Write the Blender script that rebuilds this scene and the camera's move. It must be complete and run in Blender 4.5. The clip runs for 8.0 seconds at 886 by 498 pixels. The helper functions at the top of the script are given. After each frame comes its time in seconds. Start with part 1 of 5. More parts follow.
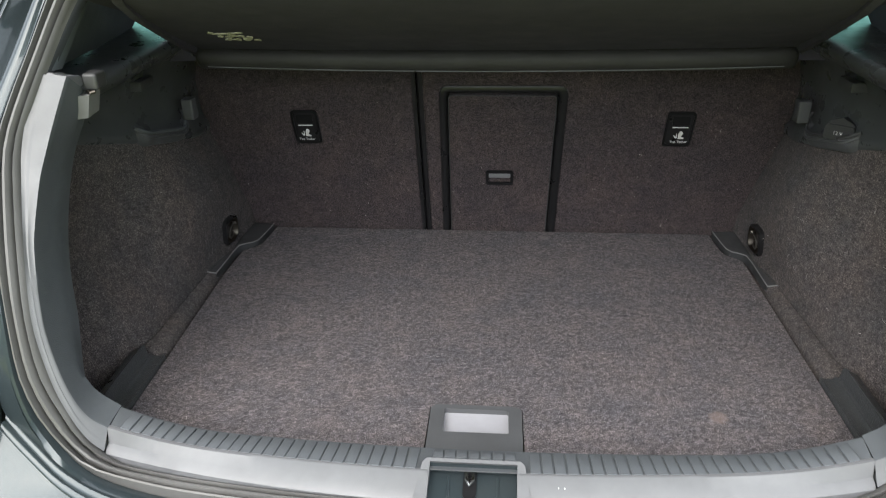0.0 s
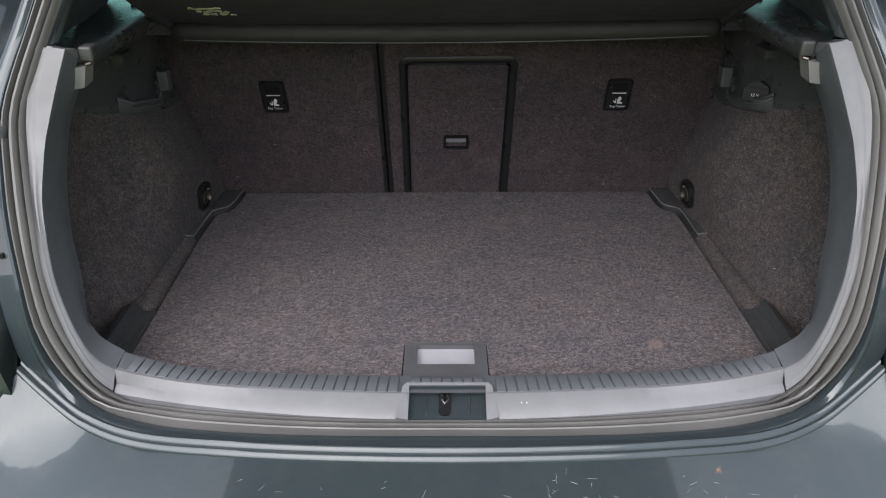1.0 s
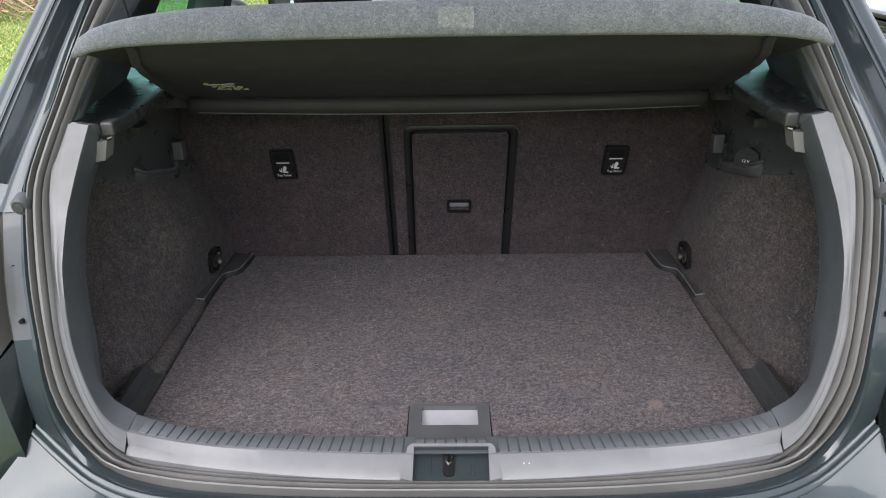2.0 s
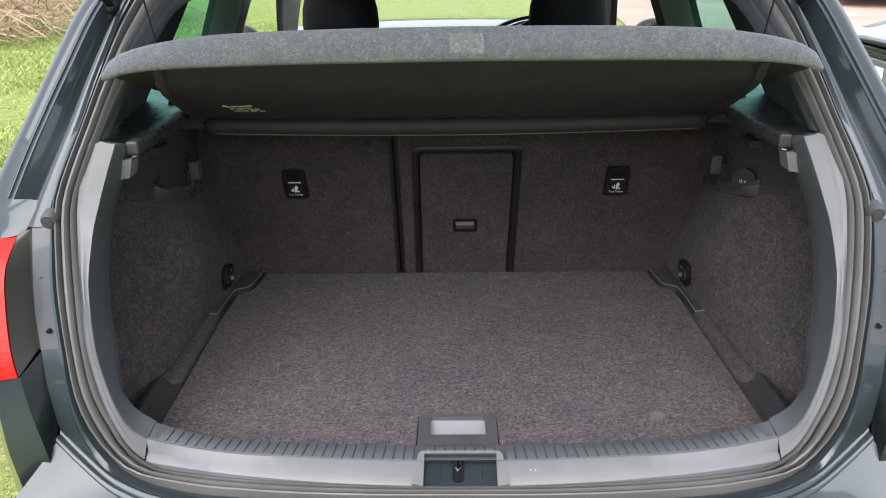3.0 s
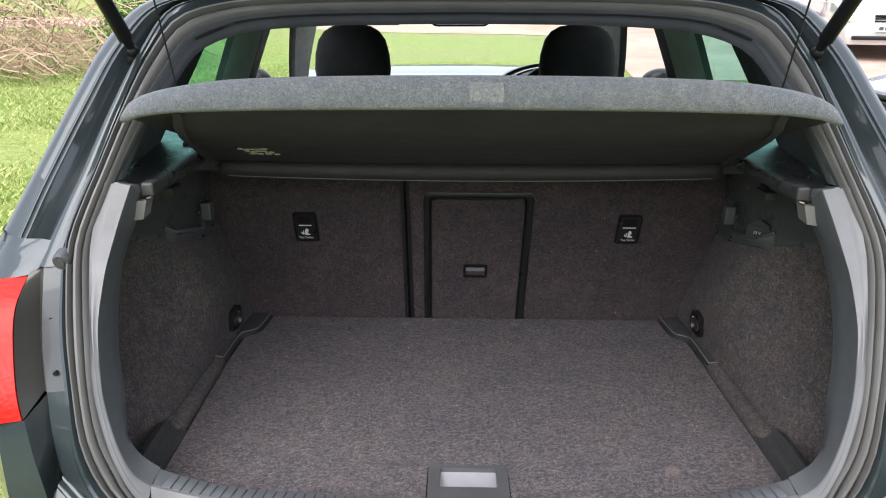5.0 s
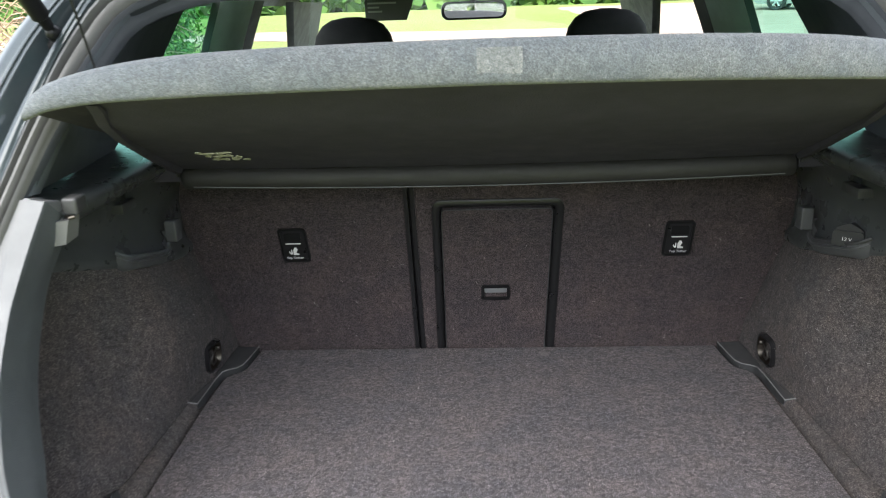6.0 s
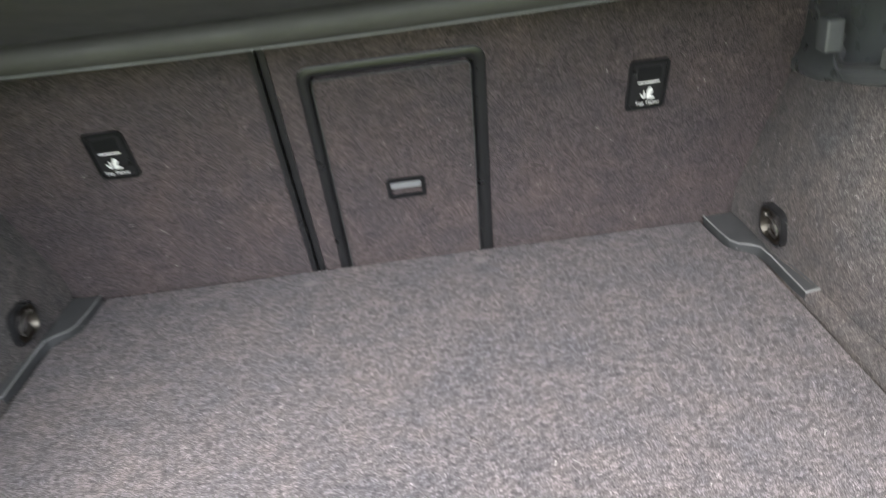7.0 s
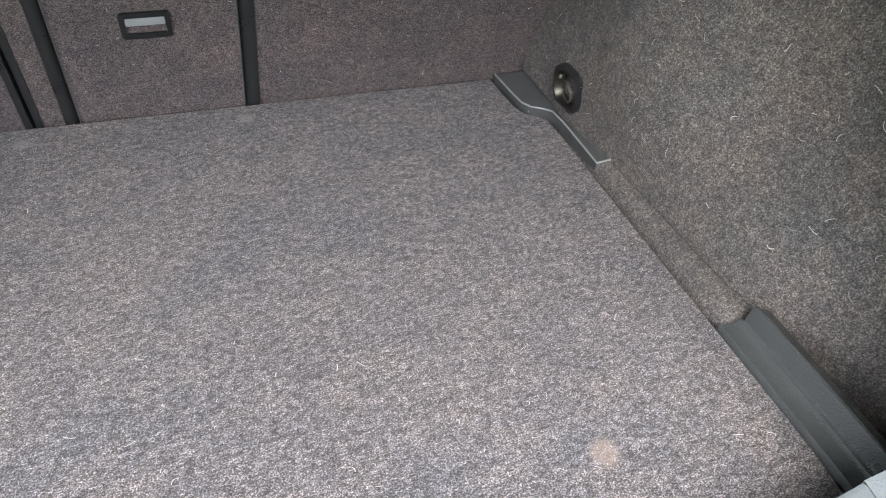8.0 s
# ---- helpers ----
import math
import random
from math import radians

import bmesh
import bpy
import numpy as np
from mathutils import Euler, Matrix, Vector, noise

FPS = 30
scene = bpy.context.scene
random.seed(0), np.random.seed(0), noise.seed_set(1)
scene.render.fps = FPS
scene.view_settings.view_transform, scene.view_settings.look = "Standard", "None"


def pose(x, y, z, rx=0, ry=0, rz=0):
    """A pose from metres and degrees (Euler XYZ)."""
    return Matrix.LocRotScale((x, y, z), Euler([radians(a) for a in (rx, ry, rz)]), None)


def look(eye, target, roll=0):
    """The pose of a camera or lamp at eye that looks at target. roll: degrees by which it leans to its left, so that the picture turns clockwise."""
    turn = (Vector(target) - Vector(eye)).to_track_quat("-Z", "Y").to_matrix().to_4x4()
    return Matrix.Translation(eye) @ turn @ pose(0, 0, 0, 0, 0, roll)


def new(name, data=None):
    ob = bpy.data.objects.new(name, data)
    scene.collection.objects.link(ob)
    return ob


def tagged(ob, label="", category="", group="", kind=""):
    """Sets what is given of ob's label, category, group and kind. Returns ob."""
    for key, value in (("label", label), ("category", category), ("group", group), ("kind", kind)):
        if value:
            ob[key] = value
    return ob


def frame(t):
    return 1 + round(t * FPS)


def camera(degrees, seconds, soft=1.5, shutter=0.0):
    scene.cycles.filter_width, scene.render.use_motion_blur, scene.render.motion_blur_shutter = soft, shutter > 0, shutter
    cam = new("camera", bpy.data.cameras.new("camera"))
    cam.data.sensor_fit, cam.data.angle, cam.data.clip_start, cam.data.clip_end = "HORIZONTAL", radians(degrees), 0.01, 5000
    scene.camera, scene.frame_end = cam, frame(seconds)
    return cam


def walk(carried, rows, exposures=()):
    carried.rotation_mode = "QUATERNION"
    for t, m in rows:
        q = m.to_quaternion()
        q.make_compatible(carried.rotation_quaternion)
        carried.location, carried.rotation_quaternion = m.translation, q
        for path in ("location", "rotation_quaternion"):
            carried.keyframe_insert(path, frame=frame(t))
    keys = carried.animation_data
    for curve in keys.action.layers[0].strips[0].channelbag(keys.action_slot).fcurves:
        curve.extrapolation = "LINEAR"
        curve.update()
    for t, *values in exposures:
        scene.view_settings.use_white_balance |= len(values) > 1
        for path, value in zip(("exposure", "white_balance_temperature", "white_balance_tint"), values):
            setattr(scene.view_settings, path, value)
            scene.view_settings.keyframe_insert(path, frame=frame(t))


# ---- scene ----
cam = camera(61.0, 8.0, soft=1.05, shutter=0.2)
PATH = [
    (0, (0.047, -0.787, 1.328), (-0.129, 0.998, 0.445), -1.3),
    (0.5, (0.033, -0.842, 1.329), (-0.069, 0.921, 0.39), -2.0),
    (1, (0.021, -0.915, 1.352), (-0.011, 0.849, 0.41), -0.7),
    (1.5, (0.027, -0.924, 1.369), (-0.018, 0.877, 0.501), -1.2),
    (3, (0.012, -0.995, 1.384), (-0.033, 0.86, 0.638), -1.0),
    (3.5, (0.003, -0.994, 1.383), (-0.034, 0.88, 0.684), -0.5),
    (4, (-0.007, -0.99, 1.381), (-0.04, 0.891, 0.703), -0.2),
    (4.5, (-0.008, -0.992, 1.39), (-0.043, 0.899, 0.739), -0.0),
    (5.8, (-0.009, -0.819, 1.346), (-0.112, 1.078, 0.72), -1.1),
    (6, (0.007, -0.726, 1.318), (-0.107, 1.173, 0.703), -2.1),
    (6.2, (0.033, -0.644, 1.299), (-0.09, 1.252, 0.674), -3.5),
    (6.5, (0.075, -0.567, 1.273), (-0.078, 1.315, 0.613), -4.0),
    (6.8, (0.068, -0.439, 1.249), (-0.068, 1.394, 0.46), -5.7),
    (7, (0.071, -0.347, 1.21), (0.058, 1.414, 0.261), -7.7),
    (7.2, (0.055, -0.253, 1.186), (0.219, 1.322, -0.035), -5.2),
    (7.3, (0.056, -0.223, 1.182), (0.312, 1.26, -0.135), -2.8),
    (7.5, (0.076, -0.226, 1.162), (0.439, 1.222, -0.169), 0.2),
    (8, (0.087, -0.221, 1.168), (0.596, 1.198, -0.146), 3.8),
]
walk(cam, [(t, look(eye, target, roll)) for t, eye, target, roll in PATH],
     exposures=[(0.0, 2.02, 6450, 8), (0.5, 1.92, 6400, 12), (1.0, 1.66, 6350, 14), (1.5, 1.75, 6350, 14), (3.0, 1.77, 6350, 14), (4.7, 1.80, 6330, 14), (6.0, 2.34, 6300, 9), (6.5, 2.92, 6150, 3), (7.0, 3.44, 6380, 7), (7.3, 3.42, 6350, 7), (8.0, 3.25, 6280, 5)])

# ---- world and light: a bright overcast day ----
SUN_UP, SUN_TURN = 53.0, 200.0
world = bpy.data.worlds.new("overcast_sky")
scene.world = world
world.use_nodes = True
wn, wl = world.node_tree.nodes, world.node_tree.links
sky = wn.new("ShaderNodeTexSky")
sky.sky_type, sky.sun_disc = "NISHITA", False
sky.sun_elevation, sky.sun_rotation = radians(SUN_UP), radians(SUN_TURN)
sky.air_density, sky.dust_density, sky.ozone_density = 1.0, 4.0, 1.0
# thick cloud takes most of the blue out of the sky
grey = wn.new("ShaderNodeMixRGB")
grey.blend_type, grey.inputs[0].default_value = "MIX", 0.6
grey.inputs[2].default_value = (9.0, 9.2, 9.4, 1)
wl.new(sky.outputs[0], grey.inputs[1])
wl.new(grey.outputs[0], wn["Background"].inputs[0])
wn["Background"].inputs[1].default_value = 0.11
sun = new("sun", bpy.data.lights.new("sun", "SUN"))
sun.data.energy, sun.data.angle, sun.data.color = 1.5, radians(60), (1.0, 0.97, 0.93)
sun.matrix_world = look((0, 0, 20), Vector((0, 0, 20)) - Vector((math.sin(radians(SUN_TURN)) * math.cos(radians(SUN_UP)), math.cos(radians(SUN_TURN)) * math.cos(radians(SUN_UP)), math.sin(radians(SUN_UP)))))


# ---- materials ----
def material(name, colour, rough=0.6, metal=0.0, coat=0.0, spec=0.5):
    m = bpy.data.materials.new(name)
    m.use_nodes = True
    b = m.node_tree.nodes["Principled BSDF"]
    b.inputs["Base Color"].default_value = (*colour, 1)
    b.inputs["Roughness"].default_value = rough
    b.inputs["Metallic"].default_value = metal
    b.inputs["Coat Weight"].default_value = coat
    b.inputs["Specular IOR Level"].default_value = spec
    return m


def noise_ramp(m, scale, stops, detail=4.0, rough=0.6, coords="Object", stretch=(1, 1, 1), warp=0.0, turn=0.0):
    """A noise texture and a colour ramp over it; returns the ramp's colour socket and the noise's value."""
    n, l = m.node_tree.nodes, m.node_tree.links
    tc, mp, nz, rp = n.new("ShaderNodeTexCoord"), n.new("ShaderNodeMapping"), n.new("ShaderNodeTexNoise"), n.new("ShaderNodeValToRGB")
    mp.inputs["Scale"].default_value = stretch
    mp.vector_type, mp.inputs["Rotation"].default_value = "TEXTURE", (turn, turn, turn)
    mp.inputs["Scale"].default_value = tuple(1 / k for k in stretch)
    nz.inputs["Scale"].default_value, nz.inputs["Detail"].default_value, nz.inputs["Roughness"].default_value = scale, detail, rough
    nz.inputs["Distortion"].default_value = warp
    l.new(tc.outputs[coords], mp.inputs[0])
    l.new(mp.outputs[0], nz.inputs["Vector"])
    l.new(nz.outputs["Fac"], rp.inputs[0])
    rp.color_ramp.elements[0].position, rp.color_ramp.elements[0].color = stops[0][0], (*stops[0][1], 1)
    rp.color_ramp.elements[1].position, rp.color_ramp.elements[1].color = stops[-1][0], (*stops[-1][1], 1)
    for p, c in stops[1:-1]:
        e = rp.color_ramp.elements.new(p)
        e.color = (*c, 1)
    return rp.outputs[0], nz.outputs["Fac"]


def mixed(m, kind, fac, a, b):
    x = m.node_tree.nodes.new("ShaderNodeMixRGB")
    x.blend_type = kind
    l = m.node_tree.links
    for k, v in ((0, fac), (1, a), (2, b)):
        if hasattr(v, "is_linked"):
            l.new(v, x.inputs[k])
        else:
            x.inputs[k].default_value = v if k == 0 else (*v, 1)
    return x.outputs[0]


def bump(m, height, strength, distance, under=None):
    n, l = m.node_tree.nodes, m.node_tree.links
    b = n.new("ShaderNodeBump")
    b.inputs["Strength"].default_value, b.inputs["Distance"].default_value = strength, distance
    l.new(height, b.inputs["Height"])
    if under is not None:
        l.new(under, b.inputs["Normal"])
    l.new(b.outputs[0], n["Principled BSDF"].inputs["Normal"])
    return b.outputs[0]


def base(m, socket, where="Base Color"):
    m.node_tree.links.new(socket, m.node_tree.nodes["Principled BSDF"].inputs[where])


def g(v):
    return (v, v, v)


def carpet_material(name, dark, mid, light, patch=0.35, scale=620, marks=(), even=0.0, tufts=0.35, sheen=0.20, crisp=0.75, mottle=1.0):
    """Needle-felt: fine tangled fibres of several greys, mottled, with worn and dusty patches."""
    m = material(name, mid, 0.95, spec=0.15)
    fib, f = noise_ramp(m, scale, [(0.40, dark), (0.50, mid), (0.62, light)], 2.0, 0.6)
    # crossing strands, a few millimetres long
    along, s = noise_ramp(m, scale * 1.1, [(0.44, g(0.62)), (0.62, g(1.75))], 1.0, 0.5, stretch=(0.3, 1, 1), warp=2.2, turn=0.6)
    across, s2 = noise_ramp(m, scale * 1.1, [(0.44, g(0.62)), (0.62, g(1.75))], 1.0, 0.5, stretch=(1, 0.3, 1), warp=2.2, turn=1.3)
    streak = mixed(m, "LIGHTEN", 1.0, along, across)
    # longer tufts that lie in drifts
    tuft, tf = noise_ramp(m, 250, [(0.40, g(0.70)), (0.62, g(1.36))], 2.0, 0.55, stretch=(0.38, 1, 1), warp=1.6, turn=0.25)
    mott, q = noise_ramp(m, 150, [(0.36, g(0.60)), (0.64, g(1.38))], 3.0, 0.75)
    hue, h = noise_ramp(m, 38, [(0.36, (0.86, 0.87, 0.90)), (0.64, (1.11, 1.09, 1.07))], 3.0, 0.65)
    wear, w = noise_ramp(m, 9, [(0.3, (0.88, 0.88, 0.91)), (0.7, (1.10 + patch * 0.2, 1.08, 1.03))], 5.0, 0.6)
    c = mixed(m, "MIX", crisp, mid, fib)
    c = mixed(m, "MULTIPLY", 0.75, c, streak)
    c = mixed(m, "MULTIPLY", tufts, c, tuft)
    c = mixed(m, "MULTIPLY", mottle, c, mott)
    c = mixed(m, "MULTIPLY", 1.0, c, hue)
    c = mixed(m, "MULTIPLY", 1.0, c, wear)
    c = mixed(m, "MIX", even, c, mid)
    n, l = m.node_tree.nodes, m.node_tree.links
    for place, size, tone in marks:
        # a stain of uneven outline round one place
        tc, dist, add, rp = n.new("ShaderNodeTexCoord"), n.new("ShaderNodeVectorMath"), n.new("ShaderNodeMath"), n.new("ShaderNodeValToRGB")
        dist.operation, dist.inputs[1].default_value = "DISTANCE", place
        l.new(tc.outputs["Object"], dist.inputs[0])
        add.operation, add.inputs[1].default_value = "MULTIPLY_ADD", 1 / size
        l.new(dist.outputs["Value"], add.inputs[0])
        l.new(q, add.inputs[2])
        rp.color_ramp.elements[0].position, rp.color_ramp.elements[0].color = 0.70, (*g(0.38), 1)
        rp.color_ramp.elements[1].position, rp.color_ramp.elements[1].color = 1.0, (0, 0, 0, 1)
        half = n.new("ShaderNodeMath")
        half.operation, half.inputs[1].default_value = "MULTIPLY", 0.6
        l.new(add.outputs[0], half.inputs[0])
        l.new(half.outputs[0], rp.inputs[0])
        c = mixed(m, "MIX", rp.outputs[0], c, tone)
    base(m, c)
    one = bump(m, f, 0.7, 0.0012)
    bump(m, q, 0.4, 0.003, one)
    m.node_tree.nodes["Principled BSDF"].inputs["Sheen Weight"].default_value = sheen
    m.node_tree.nodes["Principled BSDF"].inputs["Sheen Roughness"].default_value = 0.6
    return m


def plastic(name, colour, rough, grain=900, depth=0.0003, strength=0.5, spec=0.4):
    """Moulded plastic with a fine leather-like grain and faint smears."""
    m = material(name, colour, rough, spec=spec)
    tone, t = noise_ramp(m, 12, [(0.3, g(0.86)), (0.7, g(1.14))], 5.0)
    base(m, mixed(m, "MULTIPLY", 1.0, colour, tone))
    rr, r = noise_ramp(m, 25, [(0.3, g(rough - 0.08)), (0.7, g(rough + 0.08))], 4.0)
    base(m, rr, "Roughness")
    _, f = noise_ramp(m, grain, [(0, g(0)), (1, g(1))], 1.0)
    bump(m, f, strength, depth)
    return m


M_CARPET = carpet_material("boot_carpet", (0.0085, 0.0078, 0.0085), (0.0515, 0.0480, 0.0513), (0.178, 0.166, 0.176), scale=700, tufts=1.0, crisp=0.52, sheen=0.05,
                           marks=[((.336, .062, .66), .013, (0.20, 0.150, 0.128)), ((-.139, .622, .66), .010, (0.16, 0.15, 0.145)), ((.118, .625, .66), .010, (0.15, 0.14, 0.135))])
M_SIDE = carpet_material("side_carpet", (0.006, 0.0056, 0.0055), (0.0430, 0.0406, 0.0400), (0.150, 0.142, 0.138), 0.6, scale=640, sheen=0.04, tufts=0.8, crisp=0.34, mottle=0.6)
M_SEATBACK = carpet_material("seat_back_carpet", (0.008, 0.007, 0.0074), (0.0345, 0.0305, 0.0312), (0.092, 0.072, 0.077), scale=720, sheen=0.03, tufts=0.3, crisp=0.62, mottle=0.55)
M_SHELF = carpet_material("shelf_felt", (0.060, 0.068, 0.076), (0.106, 0.118, 0.131), (0.162, 0.178, 0.195), scale=520, even=0.3, crisp=0.5, mottle=0.4)
M_SHELF_UNDER = plastic("shelf_underside", (0.0405, 0.0372, 0.0530), 0.8, 400, 0.0006, 0.6)
M_TRIM = plastic("grey_trim", (0.128, 0.131, 0.138), 0.47, 1100, 0.0003, 0.5)
M_DARK = plastic("dark_plastic", (0.050, 0.054, 0.058), 0.48, 900, 0.0003, 0.5)
M_BLACK = plastic("black_plastic", (0.008, 0.008, 0.009), 0.40, 900, 0.0002, 0.4, 0.25)
M_MODULE = plastic("side_module_plastic", (0.045, 0.046, 0.047), 0.40, 800, 0.0003, 0.5)
M_BEZEL = plastic("bezel_plastic", (0.064, 0.066, 0.070), 0.45, 900, 0.0003, 0.5)
M_GRIP = plastic("grip_plate_plastic", (0.25, 0.25, 0.27), 0.4, 900, 0.0001, 0.2)
M_GREYTAB = plastic("lit_grey_plastic", (0.16, 0.16, 0.16), 0.5, 900, 0.0002, 0.3)
M_FLANK = plastic("lamp_flank_plastic", (0.028, 0.027, 0.024), 0.35, 900, 0.0002, 0.3)
M_SEAL = plastic("seal_rubber", (0.088, 0.087, 0.085), 0.46, 300, 0.0004, 0.4)
M_HEADLINER = plastic("headliner_cloth", (0.044, 0.048, 0.054), 0.95, 700, 0.0006, 0.6, 0.08)
M_CLOTH = plastic("pillar_cloth", (0.085, 0.095, 0.105), 0.9, 700, 0.0005, 0.5, 0.1)
M_CHROME = material("bright_metal", (0.62, 0.61, 0.59), 0.22, 1.0)
M_STEEL = material("worn_steel", (0.30, 0.29, 0.27), 0.34, 1.0)
M_FRAME = plastic("satin_black_plastic", (0.011, 0.011, 0.012), 0.33, 900, 0.0002, 0.3, 0.38)
M_CHANNEL = plastic("grained_plastic", (0.037, 0.039, 0.041), 0.34, 520, 0.0011, 0.8)
M_CUP = material("dark_steel", (0.11, 0.098, 0.082), 0.36, 1.0)
M_CLIP = plastic("grey_clip_plastic", (0.040, 0.041, 0.043), 0.46, 900, 0.0002, 0.4)
# coarser grain, with the ribs' and inner walls' shade in its darker tone
M_RIBBED = plastic("dark_grained_plastic", (0.074, 0.081, 0.089), 0.7, 600, 0.0005, 0.7)
M_POST = plastic("post_lining_plastic", (0.026, 0.025, 0.0245), 0.6, 700, 0.0004, 0.4)
M_LINER = plastic("lightened_lining_plastic", (0.46, 0.49, 0.49), 0.6, 700, 0.0004, 0.4)
# grey pillar plastic with the tinted window light put into its colour
M_PALE = plastic("lit_lining_plastic", (0.56, 0.66, 0.65), 0.5, 700, 0.0003, 0.4)
M_TYRE = plastic("tyre_rubber", (0.02, 0.02, 0.02), 0.85, 200, 0.001, 0.5)
M_INK = material("white_print", (0.6, 0.6, 0.6), 0.6)
M_SEATCLOTH = plastic("seat_cloth", (0.022, 0.022, 0.025), 0.9, 600, 0.0008, 0.6)


def paint(name, colour, rough=0.28, coat=1.0, stains=()):
    """Metallic car paint under clear coat, with dust and fine swirl scratches."""
    m = material(name, colour, rough, 0.35, coat, 0.1)
    flake, f = noise_ramp(m, 2500, [(0.35, g(0.85)), (0.7, g(1.2))], 1.0)
    dust, d = noise_ramp(m, 14, [(0.45, g(0.0)), (0.8, g(0.10))], 6.0, 0.7)
    c = mixed(m, "MULTIPLY", 1.0, colour, flake)
    base(m, mixed(m, "MIX", dust, c, (0.13, 0.12, 0.105)))
    rr, r = noise_ramp(m, 30, [(0.4, g(0.02)), (0.75, g(0.09))], 5.0)
    base(m, rr, "Coat Roughness")
    bsdf = m.node_tree.nodes["Principled BSDF"]
    for place, size, tone in stains:
        # rust that has bled through, fading outwards
        n, l = m.node_tree.nodes, m.node_tree.links
        tc, dist, rp = n.new("ShaderNodeTexCoord"), n.new("ShaderNodeVectorMath"), n.new("ShaderNodeValToRGB")
        add = n.new("ShaderNodeMath")
        dist.operation, dist.inputs[1].default_value = "DISTANCE", place
        l.new(tc.outputs["Object"], dist.inputs[0])
        add.operation, add.inputs[1].default_value = "MULTIPLY_ADD", 0.5 / size
        l.new(dist.outputs["Value"], add.inputs[0])
        _, rag = noise_ramp(m, 220, [(0, g(0)), (1, g(1))], 4.0, 0.7, stretch=(1.6, 0.6, 1))
        l.new(rag, add.inputs[2])
        rp.color_ramp.elements[0].position, rp.color_ramp.elements[0].color = 0.58, (*g(0.85), 1)
        rp.color_ramp.elements[1].position, rp.color_ramp.elements[1].color = 0.95, (0, 0, 0, 1)
        l.new(add.outputs[0], rp.inputs[0])
        base(m, mixed(m, "MIX", rp.outputs[0], bsdf.inputs["Base Color"].links[0].from_socket, tone))
    return m


M_PAINT = paint("dark_grey_paint", (0.030, 0.040, 0.045), coat=0.6)
M_BUMPER = paint("bumper_paint", (0.030, 0.040, 0.045), coat=0.5, stains=[((.350, -.212, .665), .008, (0.30, 0.15, 0.07)), ((.326, -.222, .662), .004, (0.16, 0.09, 0.06))])
# body paint made lighter, the sky's reflection put into its base colour
M_JAMB = paint("sky_lit_jamb_paint", (0.055, 0.060, 0.062), 0.36, coat=0.35)
# darker copy of the body paint, shade of the lower flank in its colour
M_SHADE = paint("shaded_body_paint", (0.014, 0.019, 0.019), 0.42, coat=0.12)
M_SILVER = paint("silver_paint", (0.50, 0.51, 0.52), 0.35)
M_GREYCAR = paint("grey_paint", (0.10, 0.11, 0.12), 0.35)


def glass_material(name, tint, gloss=0.08):
    m = bpy.data.materials.new(name)
    m.use_nodes = True
    n, l = m.node_tree.nodes, m.node_tree.links
    n.remove(n["Principled BSDF"])
    tr, gl, mx = n.new("ShaderNodeBsdfTransparent"), n.new("ShaderNodeBsdfGlossy"), n.new("ShaderNodeMixShader")
    tr.inputs[0].default_value = (*tint, 1)
    gl.inputs["Roughness"].default_value = 0.02
    mx.inputs[0].default_value = gloss
    l.new(tr.outputs[0], mx.inputs[1])
    l.new(gl.outputs[0], mx.inputs[2])
    l.new(mx.outputs[0], n["Material Output"].inputs[0])
    return m


M_GLASS = glass_material("clear_glass", (0.86, 0.93, 0.89))
M_TINTED = glass_material("green_tinted_glass", (0.87, 0.94, 0.92))
M_DARKTINT = glass_material("dark_tinted_glass", (0.25, 0.53, 0.45), 0.05)
M_REARGLASS = glass_material("dark_rear_glass", (0.16, 0.24, 0.23), 0.06)
M_LENS = material("red_lens", (0.44, 0.009, 0.004), 0.35, 0.0, 0.04, 0.2)
_, lens_cells = noise_ramp(M_LENS, 160, [(0, g(0)), (1, g(1))], 0.0)
bump(M_LENS, lens_cells, 0.35, 0.002)
M_AMBER = material("amber_lens", (0.60, 0.13, 0.012), 0.1, 0.0, 1.0)
M_CLEARLENS = material("clear_lens", (0.70, 0.68, 0.66), 0.1, 0.0, 1.0)


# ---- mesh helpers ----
def view_shift(y):
    """Sideways shift that fits the parts to the camera's view: right towards the rear, left further ahead."""
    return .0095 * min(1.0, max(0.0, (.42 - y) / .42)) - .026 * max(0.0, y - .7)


def part(name, bm, mat, parent=None, label="", smooth=True, sharp=38):
    bmesh.ops.recalc_face_normals(bm, faces=bm.faces[:])
    # slide the car's points sideways to fit the camera's view
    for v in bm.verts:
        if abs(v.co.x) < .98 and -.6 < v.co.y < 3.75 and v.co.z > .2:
            v.co.x += view_shift(v.co.y)
    for f in bm.faces:
        f.smooth = smooth
    lim = radians(sharp)
    for e in bm.edges:
        e.smooth = len(e.link_faces) == 2 and e.calc_face_angle(3.2) < lim
    me = bpy.data.meshes.new(name)
    bm.to_mesh(me)
    bm.free()
    for m in (mat if isinstance(mat, (list, tuple)) else [mat]):
        me.materials.append(m)
    ob = new(name, me)
    if parent is not None:
        ob.parent = parent
        ob.matrix_parent_inverse = parent.matrix_world.inverted()
    if label:
        tagged(ob, label)
    return ob


def thing(name, place, label, category, group="", kind=""):
    ob = new(name)
    ob.empty_display_size = 0.1
    ob.location = place
    ob.matrix_world = Matrix.Translation(place)
    return tagged(ob, label, category, group, kind)


